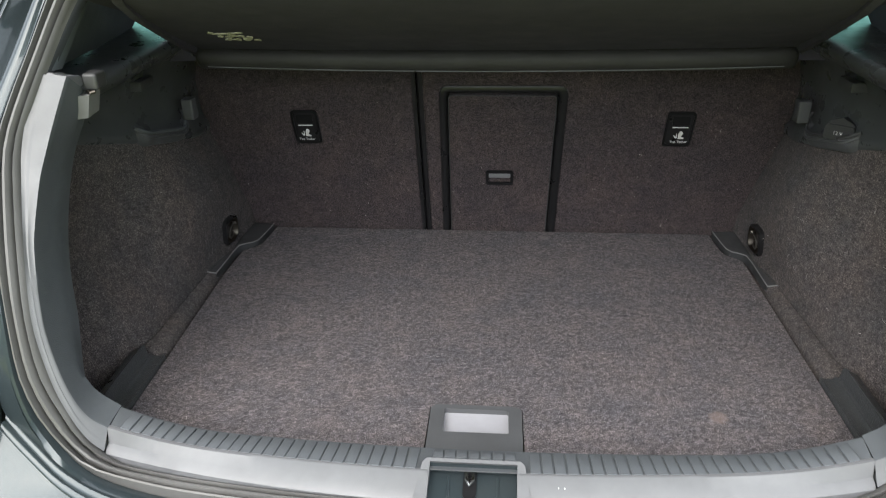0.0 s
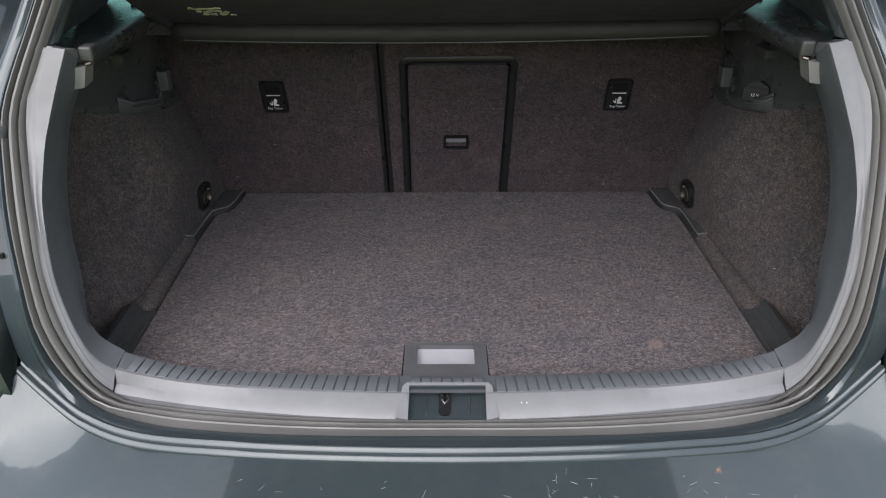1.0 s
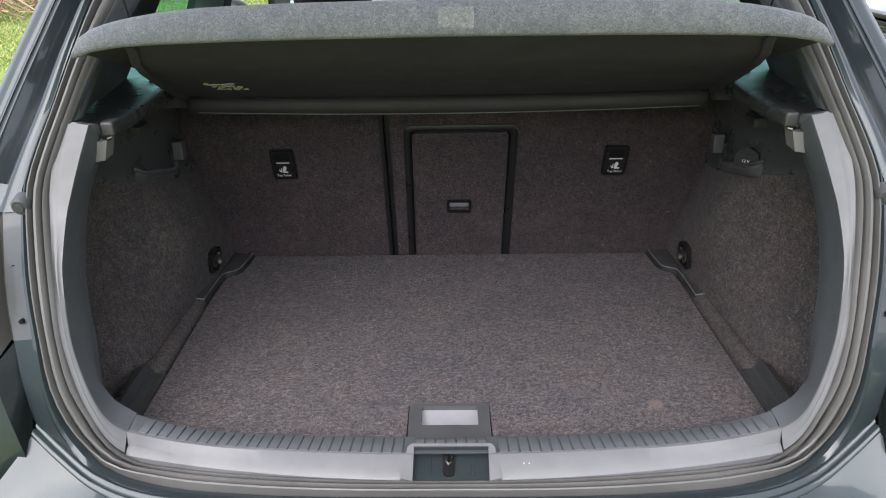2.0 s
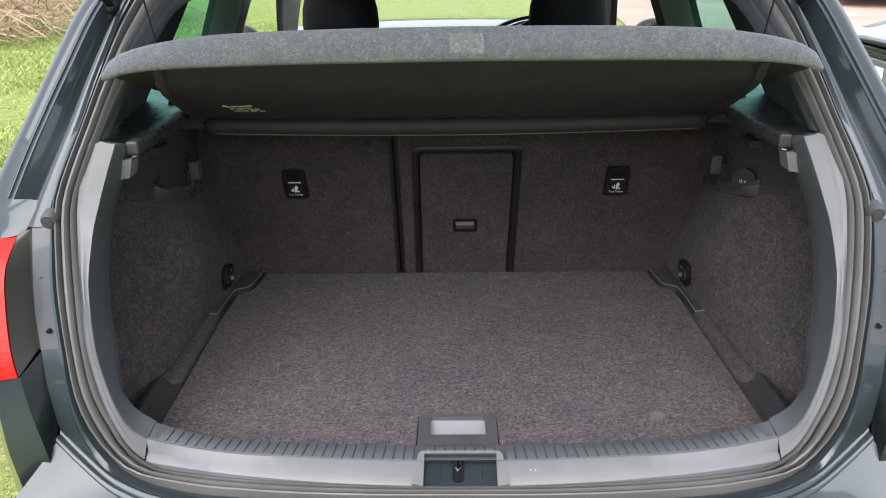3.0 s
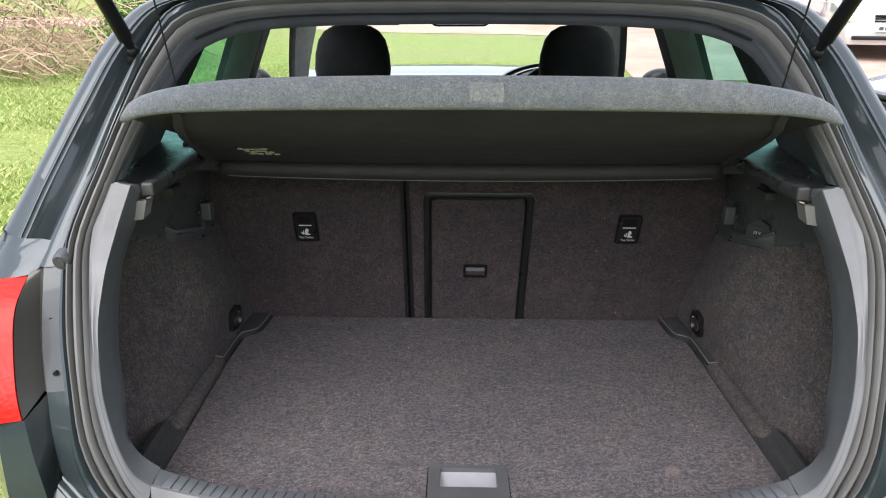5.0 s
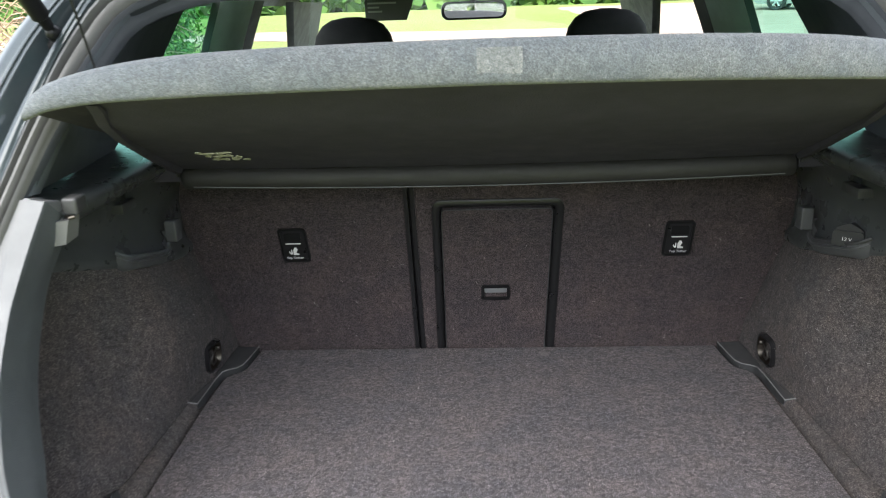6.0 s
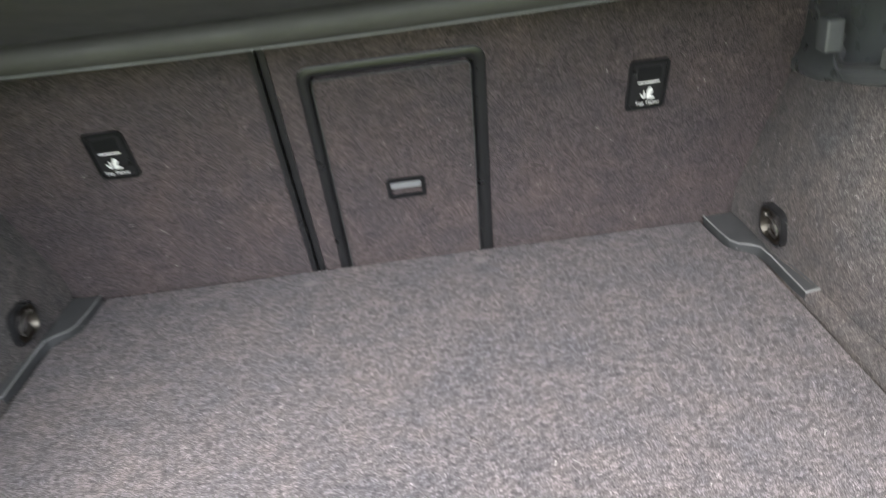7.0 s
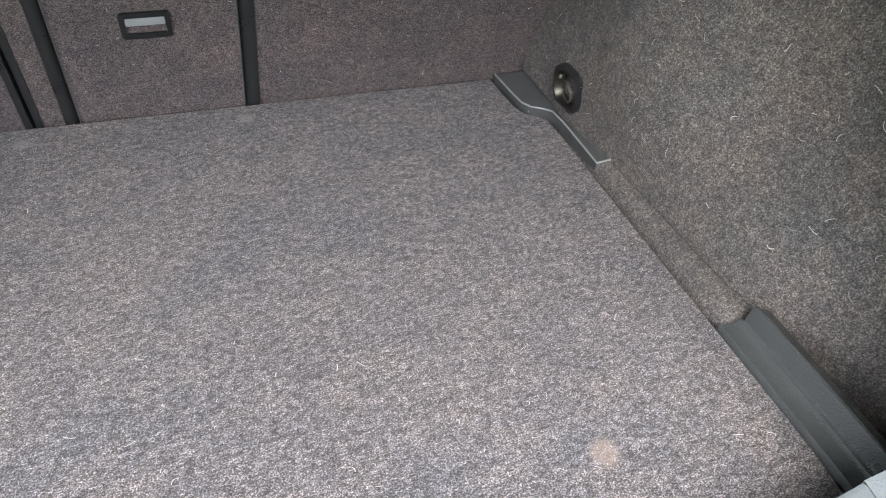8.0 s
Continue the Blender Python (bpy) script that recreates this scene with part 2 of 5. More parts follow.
def box(bm, x0, x1, y0, y1, z0, z1, bevel=0.0, seg=2, m=None):
    r = bmesh.ops.create_cube(bm, size=1.0)
    vs = r["verts"]
    bmesh.ops.scale(bm, vec=(x1 - x0, y1 - y0, z1 - z0), verts=vs)
    bmesh.ops.translate(bm, vec=((x0 + x1) / 2, (y0 + y1) / 2, (z0 + z1) / 2), verts=vs)
    if bevel:
        es = list({e for v in vs for e in v.link_edges})
        out = bmesh.ops.bevel(bm, geom=es, offset=bevel, segments=seg, profile=0.6, affect="EDGES")
        vs = list({v for f in out["faces"] for v in f.verts} | {v for v in vs if v.is_valid})
    if m is not None:
        bmesh.ops.transform(bm, matrix=m, verts=[v for v in vs if v.is_valid])
    return vs


def made(fn, *a, **k):
    bm = bmesh.new()
    fn(bm, *a, **k)
    return bm


def loft(bm, loops, closed=False, cap=False):
    rows = [[bm.verts.new(p) for p in lp] for lp in loops]
    n = len(rows[0])
    for a, b in zip(rows, rows[1:]):
        for i in range(n if closed else n - 1):
            j = (i + 1) % n
            try:
                bm.faces.new((a[i], a[j], b[j], b[i]))
            except ValueError:
                pass
    if cap:
        bm.faces.new(rows[0])
        bm.faces.new(list(reversed(rows[-1])))
    return rows


def spline(ctrl, n, sym=False):
    """n points, evenly spaced, on a smooth curve through ctrl; sym: the ends at x = 0 meet their mirror image smoothly."""
    p = np.array(ctrl, float)
    k = np.r_[0, np.cumsum(np.linalg.norm(np.diff(p, axis=0), axis=1) ** 0.5)]
    ext = np.vstack([2 * p[0] - p[1], p, 2 * p[-1] - p[-2]])
    if sym:
        ext[0] = p[1] * ([-1] + [1] * (p.shape[1] - 1))
        if p[-1][0] == 0:
            ext[-1] = p[-2] * ([-1] + [1] * (p.shape[1] - 1))
    kt = np.r_[2 * k[0] - k[1], k, 2 * k[-1] - k[-2]]
    fine = []
    for i in range(1, len(ext) - 2):
        t = np.linspace(kt[i], kt[i + 1], 24, endpoint=i == len(ext) - 3)[:, None]
        t0, t1, t2, t3 = kt[i - 1:i + 3]
        p0, p1, p2, p3 = ext[i - 1:i + 3]
        a1, a2, a3 = (t1 - t) / (t1 - t0) * p0 + (t - t0) / (t1 - t0) * p1, (t2 - t) / (t2 - t1) * p1 + (t - t1) / (t2 - t1) * p2, (t3 - t) / (t3 - t2) * p2 + (t - t2) / (t3 - t2) * p3
        b1, b2 = (t2 - t) / (t2 - t0) * a1 + (t - t0) / (t2 - t0) * a2, (t3 - t) / (t3 - t1) * a2 + (t - t1) / (t3 - t1) * a3
        fine.append((t2 - t) / (t2 - t1) * b1 + (t - t1) / (t2 - t1) * b2)
    q = np.vstack(fine)
    s = np.r_[0, np.cumsum(np.linalg.norm(np.diff(q, axis=0), axis=1))]
    u = np.linspace(0, s[-1], n)
    return np.stack([np.interp(u, s, q[:, c]) for c in range(q.shape[1])], 1)


def tube(bm, pts, r, seg=10, cap=True):
    pts = [Vector(p) for p in pts]
    rr = r if isinstance(r, (list, tuple, np.ndarray)) else [r] * len(pts)
    side, loops = None, []
    for i, p in enumerate(pts):
        d = (pts[min(i + 1, len(pts) - 1)] - pts[max(i - 1, 0)]).normalized()
        if side is None:
            side = d.orthogonal().normalized()
        side = (side - d * side.dot(d)).normalized()
        up = d.cross(side)
        loops.append([p + rr[i] * (math.cos(a) * side + math.sin(a) * up) for a in (2 * math.pi * k / seg for k in range(seg))])
    loft(bm, loops, closed=True, cap=cap)


X0 = 0.0  # the car's middle


def mir(p):
    return (2 * X0 - p[0], *p[1:])


def ring(half, n):
    """A closed loop from its half, given from the middle below to the middle above."""
    h = [(x + X0, y, z) for x, y, z in spline(half, n, True)]
    return h + [mir(q) for q in reversed(h[1:-1])]


def plate(bm, outline, thick, m):
    """A flat plate: outline in x, y; thickness along -z; placed by m."""
    top = [bm.verts.new(m @ Vector((x, y, 0))) for x, y in outline]
    low = [bm.verts.new(m @ Vector((x, y, -thick))) for x, y in outline]
    bm.faces.new(top)
    bm.faces.new(list(reversed(low)))
    for i in range(len(top)):
        j = (i + 1) % len(top)
        bm.faces.new((top[i], low[i], low[j], top[j]))


def rounded(x0, x1, y0, y1, r, seg=5):
    out = []
    for cx, cy, a in ((x1 - r, y1 - r, 0), (x0 + r, y1 - r, 90), (x0 + r, y0 + r, 180), (x1 - r, y0 + r, 270)):
        out += [(cx + r * math.cos(radians(a + 90 * k / seg)), cy + r * math.sin(radians(a + 90 * k / seg))) for k in range(seg + 1)]
    return out


def frame_plate(bm, outer, inner, thick, m):
    """A flat frame between two outlines of as many points."""
    rows = [[bm.verts.new(m @ Vector((x, y, z))) for x, y in o] for o, z in ((outer, -thick), (outer, 0), (inner, 0), (inner, -thick))]
    n = len(outer)
    for a, b in zip(rows, rows[1:] + rows[:1]):
        for i in range(n):
            j = (i + 1) % n
            bm.faces.new((a[i], a[j], b[j], b[i]))


def bevel_all(bm, w, seg=2, angle=35):
    es = [e for e in bm.edges if len(e.link_faces) == 2 and e.calc_face_angle(0) > radians(angle)]
    bmesh.ops.bevel(bm, geom=es, offset=w, segments=seg, profile=0.6, affect="EDGES")


FLOOR = 0.66

# ---- ground: level by the car, rising gently ahead ----
def ground_z(x, y):
    d = max(0.0, y - 4.5)
    s = d * d / 12 if d < 3 else 0.75 + (d - 3) * 0.5
    return 0.08 * s * (1 if y < 30 else 30 / y) + 0.02 * noise.noise((x * 0.35, y * 0.35, 0)) * min(1, max(0, (abs(x) - 1.2))) - 0.004


M_SOIL = material("grass_soil", (0.06, 0.10, 0.02), 0.95, spec=0.1)
_c, _n = noise_ramp(M_SOIL, 14, [(0.25, (0.085, 0.13, 0.032)), (0.5, (0.19, 0.25, 0.062)), (0.75, (0.30, 0.31, 0.115))], 6.0, 0.7)
_p, _q = noise_ramp(M_SOIL, 0.35, [(0.40, g(0)), (0.62, g(1))], 4.0, 0.6)
_f, _fn = noise_ramp(M_SOIL, 90, [(0.3, g(0.7)), (0.7, g(1.3))], 3.0)
base(M_SOIL, mixed(M_SOIL, "MULTIPLY", 1.0, mixed(M_SOIL, "MIX", mixed(M_SOIL, "MULTIPLY", 1.0, _p, g(0.35)), _c, (0.24, 0.21, 0.12)), _f))
bump(M_SOIL, _fn, 0.8, 0.03)
M_GRAVEL = material("gravel_track", (0.40, 0.33, 0.27), 0.95, spec=0.1)
_c, _n = noise_ramp(M_GRAVEL, 60, [(0.3, (0.27, 0.195, 0.16)), (0.55, (0.41, 0.30, 0.25)), (0.75, (0.55, 0.42, 0.36))], 5.0, 0.7)
_p, _q = noise_ramp(M_GRAVEL, 0.8, [(0.35, (0.82, 0.80, 0.78)), (0.7, (1.1, 1.1, 1.1))], 4.0)
base(M_GRAVEL, mixed(M_GRAVEL, "MULTIPLY", 1.0, _c, _p))
bump(M_GRAVEL, _n, 0.6, 0.02)

xs = np.r_[-400, -150, -60, np.linspace(-26, 26, 105), 60, 150, 400]
ys = np.r_[-400, -120, -40, np.linspace(-12, 44, 113), 70, 130, 260, 400]
bm = bmesh.new()
loft(bm, [[(x, y, ground_z(x, y)) for x in xs] for y in ys])
tagged(part("ground", bm, M_SOIL, smooth=True), "short patchy green grass with bare earth", "grass", kind="structure")


def crossing(x, y):
    """A line along the crossing track, which comes nearer on the right."""
    return y + 0.3 * math.sin(x * 0.7) - 0.32 * min(5.0, max(-6.0, x))


def track_edge(y):
    return 2.5 + 0.04 * (y - 6) + 0.22 * math.sin(y * 0.33) + 0.06 * math.sin(y * 1.7)


bm = bmesh.new()
loft(bm, [[(x, y, ground_z(x, y) + 0.012) for x in np.linspace(track_edge(y), 20, 30)] for y in np.linspace(10.5, 40, 80)])
tagged(part("road", bm, M_GRAVEL), "pale pinkish gravel track", "track", kind="structure")
bm = bmesh.new()
loft(bm, [[(x, crossing(x, yy), ground_z(x, crossing(x, yy)) + 0.010) for x in np.linspace(-22, 6, 60)] for yy in np.linspace(18.0, 21.4, 9)])
tagged(part("road", bm, M_GRAVEL), "pale gravel track crossing the grass", "track", kind="structure")

# ---- the car ----
car = thing("hatchback_car", (X0, 1.7, 0), "dark grey hatchback with open tailgate, parked on grass", "car")

# half outlines of the tailgate opening, from the sill's middle to the roof's middle
S0 = [(0, -.1495, .688), (.15, -.145, .687), (.28, -.129, .682), (.384, -.114, .681), (.446, -.104, .688), (.478, -.101, .718), (.491, -.098, .750), (.512, -.090, .802), (.526, -.070, .866), (.536, -.039, .927), (.544, -.014, .969),
      (.553, .033, 1.045), (.542, .060, 1.090), (.530, .088, 1.129), (.506, .142, 1.200), (.473, .197, 1.265), (.438, .243, 1.318), (.375, .264, 1.342), (.28, .272, 1.352), (0, .277, 1.357)]
S1 = [(0, -.170, .682), (.15, -.167, .680), (.28, -.157, .677), (.394, -.141, .677), (.476, -.124, .692), (.513, -.110, .724), (.530, -.105, .754), (.546, -.093, .802), (.557, -.069, .866), (.570, -.039, .926), (.577, -.014, .969),
      (.584, .033, 1.045), (.571, .064, 1.095), (.556, .096, 1.140), (.533, .160, 1.222), (.508, .224, 1.298), (.472, .270, 1.352), (.400, .291, 1.374), (.28, .298, 1.381), (0, .302, 1.384)]
N = 70
r0, r1 = ring(S0, N), ring(S1, N)


def facing():
    """Where the seal's face looks, point by point round the opening."""
    out = []
    for i, (a, b) in enumerate(zip(r0, r1)):
        t = Vector(r0[(i + 1) % len(r0)]) - Vector(r0[i - 1])
        n = t.cross(Vector(b) - Vector(a)).normalized()
        out.append(n if n.z - n.y > 0 else -n)
    return [sum((out[(i + k) % len(out)] for k in range(-3, 4)), Vector()).normalized() for i in range(len(out))]


FACE = facing()


def between(u, deep):
    """A line of the seal; its grooves grow shallow along the roof."""
    def depth(z):
        return deep if deep < .006 else deep * float(np.interp(z, [1.10, 1.24], [1, .1]))
    return [tuple(a[i] * (1 - u) + b[i] * u - n[i] * depth(a[2]) for i in range(3)) for a, b, n in zip(r0, r1, FACE)]


# rubber weatherstrip: a lip, a groove and a fat bulb
bm = bmesh.new()
def lip(low, high, deep):
    """A line of the seal that reaches further in along the roof than along the sides."""
    return [tuple(a[i] * (1 - u) + b[i] * u - n[i] * deep for i in range(3)) for a, b, n in zip(r0, r1, FACE) for u in (float(np.interp(a[2], [1.13, 1.22], [low, high])),)]


rows = [lip(-.05, -.20, .014), lip(-.045, -.17, .009), lip(-.04, -.12, .006), lip(-.03, -.06, .004)]
rows += [between(u, d) for u, d in ((.0, .002), (.03, .000), (.08, -.004), (.17, -.006), (.235, -.003), (.25, .009), (.30, .009), (.315, .000), (.36, -.005), (.45, -.008), (.55, -.008), (.63, -.004), (.655, .008), (.70, .008), (.725, -.004), (.80, -.009), (.88, -.008), (.95, -.001), (1.0, .010))]
loft(bm, rows, closed=True)
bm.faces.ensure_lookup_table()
# above z 1.235 the seal's inner rows go dark, shade put into the colour
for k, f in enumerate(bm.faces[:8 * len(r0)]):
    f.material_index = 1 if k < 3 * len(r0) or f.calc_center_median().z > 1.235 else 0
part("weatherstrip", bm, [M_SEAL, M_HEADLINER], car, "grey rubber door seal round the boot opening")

# painted flange round the opening
FL = [(0, -.190, .681), (.15, -.187, .679), (.28, -.177, .676), (.40, -.160, .676), (.488, -.138, .692), (.524, -.118, .722), (.543, -.110, .754), (.556, -.096, .802), (.566, -.071, .866), (.579, -.040, .926), (.586, -.014, .969),
      (.589, .036, 1.050), (.575, .067, 1.100), (.559, .098, 1.145), (.536, .160, 1.228), (.511, .226, 1.306), (.478, .282, 1.366), (.405, .306, 1.390), (.28, .314, 1.398), (0, .318, 1.401)]
f0 = ring(FL, N)
bm = bmesh.new()
mid = [tuple(.5 * (a + b) for a, b in zip(p, q)) for p, q in zip(between(1.0, -.003), f0)]
loft(bm, [between(.97, .012), between(1.0, .004), mid, f0], closed=True)
part("aperture_flange", bm, M_PAINT, car)


def both(name, make, mat, parent, label="", sharp=38):
    """A part on the right and its mirror image on the left."""
    obs = []
    for s in (1, -1):
        bm = bmesh.new()
        make(bm)
        bmesh.ops.translate(bm, vec=(X0, 0, 0), verts=bm.verts[:])
        if s < 0:
            for v in bm.verts:
                v.co.x = 2 * X0 - v.co.x
            bmesh.ops.reverse_faces(bm, faces=bm.faces[:])
        obs.append(part(name, bm, mat, parent, label, sharp=sharp))
    return obs


# rear roof pillar: flange, gutter, ridge, outer edge, body side
PILLAR = [(.016, 1.018), (.036, 1.050), (.067, 1.100), (.098, 1.145), (.160, 1.228), (.226, 1.306), (.282, 1.366), (.304, 1.388)]


def pillar_line(xs, dy, dz=0.0):
    """A line up the pillar: half widths for the eight heights, set forward by dy."""
    return spline([(x, y + dy, z + dz) for x, (y, z) in zip(xs, PILLAR)], 30)


def pillar_section(bm):
    """Flange, channel, twin-beaded ridge and outer strip, swept up the pillar."""
    a = pillar_line((.598, .589, .575, .559, .536, .511, .478, .405), 0)
    f = pillar_line((.624, .613, .593, .576, .549, .520, .485, .412), .002)
    c = pillar_line((.640, .628, .608, .591, .562, .533, .493, .420), .036)
    d = pillar_line((.662, .650, .632, .615, .583, .552, .508, .432), .010)
    o = pillar_line((.706, .692, .670, .651, .619, .588, .540, .455), .024, .006)
    h = pillar_line((.717, .702, .680, .661, .629, .597, .547, .460), .075, .008)
    rows = [a, a * .75 + f * .25 + (0, -.0025, 0), a * .45 + f * .55 + (0, -.004, 0), a * .15 + f * .85 + (0, -.003, 0), f + (.001, .001, 0), f + (.002, .008, 0), f * .5 + c * .5 + (-.002, .006, 0), c, c * .5 + d * .5 + (-.002, .005, 0), d + (-.003, .004, 0)]
    for k in range(2):
        e = d + (.0025 + .0085 * k, .001 + .001 * k, .001 + .001 * k)
        rows += [e + (-.0032, .0018, 0), e + (-.0016, -.0010, 0), e + (.0016, -.0012, 0), e + (.0034, .0020, 0)]
    rows += [d * .6 + o * .4 + (0, .001, .0), d * .3 + o * .7 + (0, -.002, 0), o, h, pillar_line((.752, .735, .712, .690, .655, .618, .560, .468), .36, .012)]
    loft(bm, rows)


both("pillar_panel", pillar_section, M_PAINT, car, "dark glossy painted roof pillar with gutter", sharp=60)
# roof, body sides, bonnet, floor pan: one shell lofted along the car
def station(y, hw, zb):
    """A cross-section of the body side: sill, door, belt."""
    return [(hw - .10, y, .22), (hw, y, .34), (hw + .03, y, .62), (hw + .02, y, .84), (hw - .03, y, zb), (hw - .06, y, zb + .02)]


belt = 0.98
sec = [(.10, .76), (.40, .80), (.90, .84), (1.6, .855), (2.3, .85), (2.9, .83), (3.3, .78), (3.55, .66)]
both("side_panel", lambda bm: loft(bm, [station(y, hw, belt - .02 * max(0, y - 1.6)) for y, hw in sec]), M_PAINT, car)
bm = bmesh.new()
loft(bm, [[(x * hw + X0, y, z - .05 * x * x) for x in np.linspace(-1, 1, 15)] for y, hw, z in ((.32, .50, 1.435), (.5, .545, 1.452), (.9, .57, 1.468), (1.3, .575, 1.468), (1.75, .565, 1.452), (2.0, .55, 1.425))])
part("roof", bm, M_PAINT, car)
bm = bmesh.new()
loft(bm, [[(x * hw + X0, y, z - .022 * x * x) for x in np.linspace(-1, 1, 15)] for y, hw, z in ((2.62, .74, 1.026), (2.8, .75, 1.047), (3.0, .745, 1.046), (3.15, .735, 1.016), (3.4, .68, .94), (3.55, .60, .80), (3.6, .58, .50), (3.55, .58, .25))])
part("bonnet", bm, M_PAINT, car, "dark bonnet shining with sky light")
bm = bmesh.new()
loft(bm, [[(x * .74 + X0, y, .22) for x in (-1, 0, 1)] for y in (-.1, 1, 2, 3.5)])
part("underbody", bm, M_BLACK, car)

# wheels
def wheel(x, y, s):
    bm = bmesh.new()
    prof = [(.20, -.08), (.225, -.10), (.30, -.105), (.318, -.08), (.318, .08), (.30, .105), (.225, .10), (.20, .08)]
    loft(bm, [[(x + w, y + r * math.cos(a), .318 + r * math.sin(a)) for r, w in prof] for a in np.linspace(0, 2 * math.pi, 41)])
    ty = part("tyre", bm, M_TYRE, car)
    bm = bmesh.new()
    for k in range(5):
        a = 2 * math.pi * k / 5
        tube(bm, [(x + s * .06, y + r * math.cos(a), .318 + r * math.sin(a)) for r in (.0, .08, .14, .20)], [.035, .028, .022, .024], 8)
    loft(bm, [[(x + s * w, y + r * math.cos(a), .318 + r * math.sin(a)) for r, w in ((.205, .09), (.195, .08), (.195, -.08))] for a in np.linspace(0, 2 * math.pi, 41)])
    part("rim", bm, M_SILVER, ty)


for wx, s in ((.74, 1), (-.74, -1)):
    wheel(X0 + wx, .52, s)
    wheel(X0 + wx, 3.12, s)

# body side below the pillar, flank of the tail light, step down to the bumper
P_A = [(.591, .036, 1.050), (.585, -.014, .969), (.578, -.040, .926), (.565, -.071, .864)]
P_B = [(.617, .024, 1.030), (.611, -.018, .955), (.604, -.044, .908), (.592, -.070, .863)]
P_D = [(.637, .012, 1.008), (.633, -.040, .973), (.624, -.078, .911), (.614, -.101, .864), (.608, -.108, .842)]
P_C = [(x * .8 + u * .2 + .002, y + .004, z) for (x, y, z), (u, v, w) in zip(spline(P_B, 5), P_D)]
Q_A = [(.565, -.071, .866), (.555, -.097, .800), (.538, -.113, .748), (.518, -.121, .717), (.486, -.139, .691), (.41, -.158, .676)]
Q_E = [(.592, -.070, .863), (.583, -.090, .810), (.572, -.104, .758), (.540, -.1145, .720), (.495, -.137, .694), (.42, -.157, .678)]
Q_B = [(.592, -.070, .861), (.583, -.090, .810), (.572, -.106, .762)]
Q_C = [(.607, -.108, .841), (.592, -.126, .795), (.576, -.140, .751), (.578, -.128, .690)]
both("rear_side_panel", lambda bm: loft(bm, [spline(c, 18) for c in (P_A, P_B)]), M_JAMB, car, "grey painted panel beside the seal")
both("lamp_flank", lambda bm: loft(bm, [spline(c, 18) for c in (P_B, P_C, P_D)]), M_FLANK, car, "dark flank of the tail light housing")
both("lower_panel", lambda bm: loft(bm, [spline(c, 26) for c in (Q_A, Q_E)]), M_PAINT, car)
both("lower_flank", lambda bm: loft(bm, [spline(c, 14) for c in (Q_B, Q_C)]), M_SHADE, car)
# shoulder of the body above the lamp, up to the pillar's foot
SHOULDER = [
    [(.589, .036, 1.051), (.613, .036, 1.051), (.632, .044, 1.051), (.655, .040, 1.052), (.692, .058, 1.058), (.703, .111, 1.062), (.735, .40, 1.066)],
    [(.601, .027, 1.036), (.640, .024, 1.034), (.680, .036, 1.038), (.712, .10, 1.038), (.76, .40, 1.04)],
    [(.612, .023, 1.028), (.650, .014, 1.017), (.700, .034, 1.018), (.745, .12, 1.014), (.80, .40, 1.012)],
    [(.630, .011, 1.008), (.665, .002, 1.004), (.73, .04, 1.000), (.79, .13, .992), (.83, .40, .985)],
]
both("shoulder_panel", lambda bm: loft(bm, [spline(c, 24) for c in SHOULDER]), M_PAINT, car)


def stop(bm):
    tube(bm, [(.588, .030, 1.030), (.587, .014, 1.026), (.587, .010, 1.025)], [.0135, .0135, .011], 20)
    tube(bm, [(.587, .012, 1.0255), (.587, .008, 1.0245)], .006, 14)


both("rubber_stop", stop, M_DARK, car, "round rubber stop on the body")


def hole(bm):
    tube(bm, [(hx, hy - .0015, hz), (hx, hy + .012, hz)], .0032, 12)


for hy, hz, hx in ((-.020, .951, .597), (-.062, .888, .580)):
    both("fixing_hole", hole, M_BLACK, car)

# tail lights wrap round the corner of the body
L_IN = [(.638, .010, 1.006), (.634, -.042, .973), (.625, -.080, .911), (.615, -.103, .864), (.609, -.110, .842)]
L_MID = [(.70, .000, 1.004), (.69, -.046, .973), (.680, -.084, .911), (.67, -.108, .864), (.665, -.114, .840)]
L_OUT = [(.79, .10, .995), (.80, .05, .965), (.81, .02, .905), (.810, .00, .860), (.80, .00, .838)]
L_END = [(.815, .25, .99), (.83, .24, .965), (.845, .22, .905), (.848, .21, .86), (.845, .21, .838)]


def lens(bm):
    loft(bm, [[tuple(np.array(q) + d) for q in spline(c, 16)] for c, d in ((L_IN, np.array((.004, .02, 0))), (L_IN, 0), (L_MID, np.array((-.02, -.004, 0))), (L_MID, 0), (L_OUT, 0), (L_END, 0))])


for ob in both("tail_light", lens, M_LENS, car, "glossy red tail light"):
    s = 1 if ob.data.vertices[0].co.x > 0 else -1
    for name, mat, z0, z1 in (("reverse_light", M_CLEARLENS, .880, .894), ("indicator", M_AMBER, .846, .874)):
        bm = bmesh.new()
        loft(bm, [[((s * (x + .0) + X0), y - .0012, z) for x, y in ((.632, -.083 - (.905 - z) * .45), (.645, -.088 - (.905 - z) * .45), (.668, -.088 - (.905 - z) * .45))] for z in np.linspace(z0, z1, 4)])
        part(name, bm, mat, ob)

# bumper: two fine ridges under the seal, then a broad top that rolls over to the rear
BX = [(0, .28, .42, .485, .535, .571), (0, .28, .42, .485, .537, .574), (0, .28, .424, .492, .545, .582), (0, .28, .43, .505, .560, .597), (0, .28, .44, .525, .580, .612), (0, .28, .46, .555, .612, .642), (0, .28, .475, .575, .636, .672)]
B = [
    (BX[0], (-.190, -.177, -.157, -.137, -.114, -.097), (.682, .680, .680, .694, .724, .752)),
]
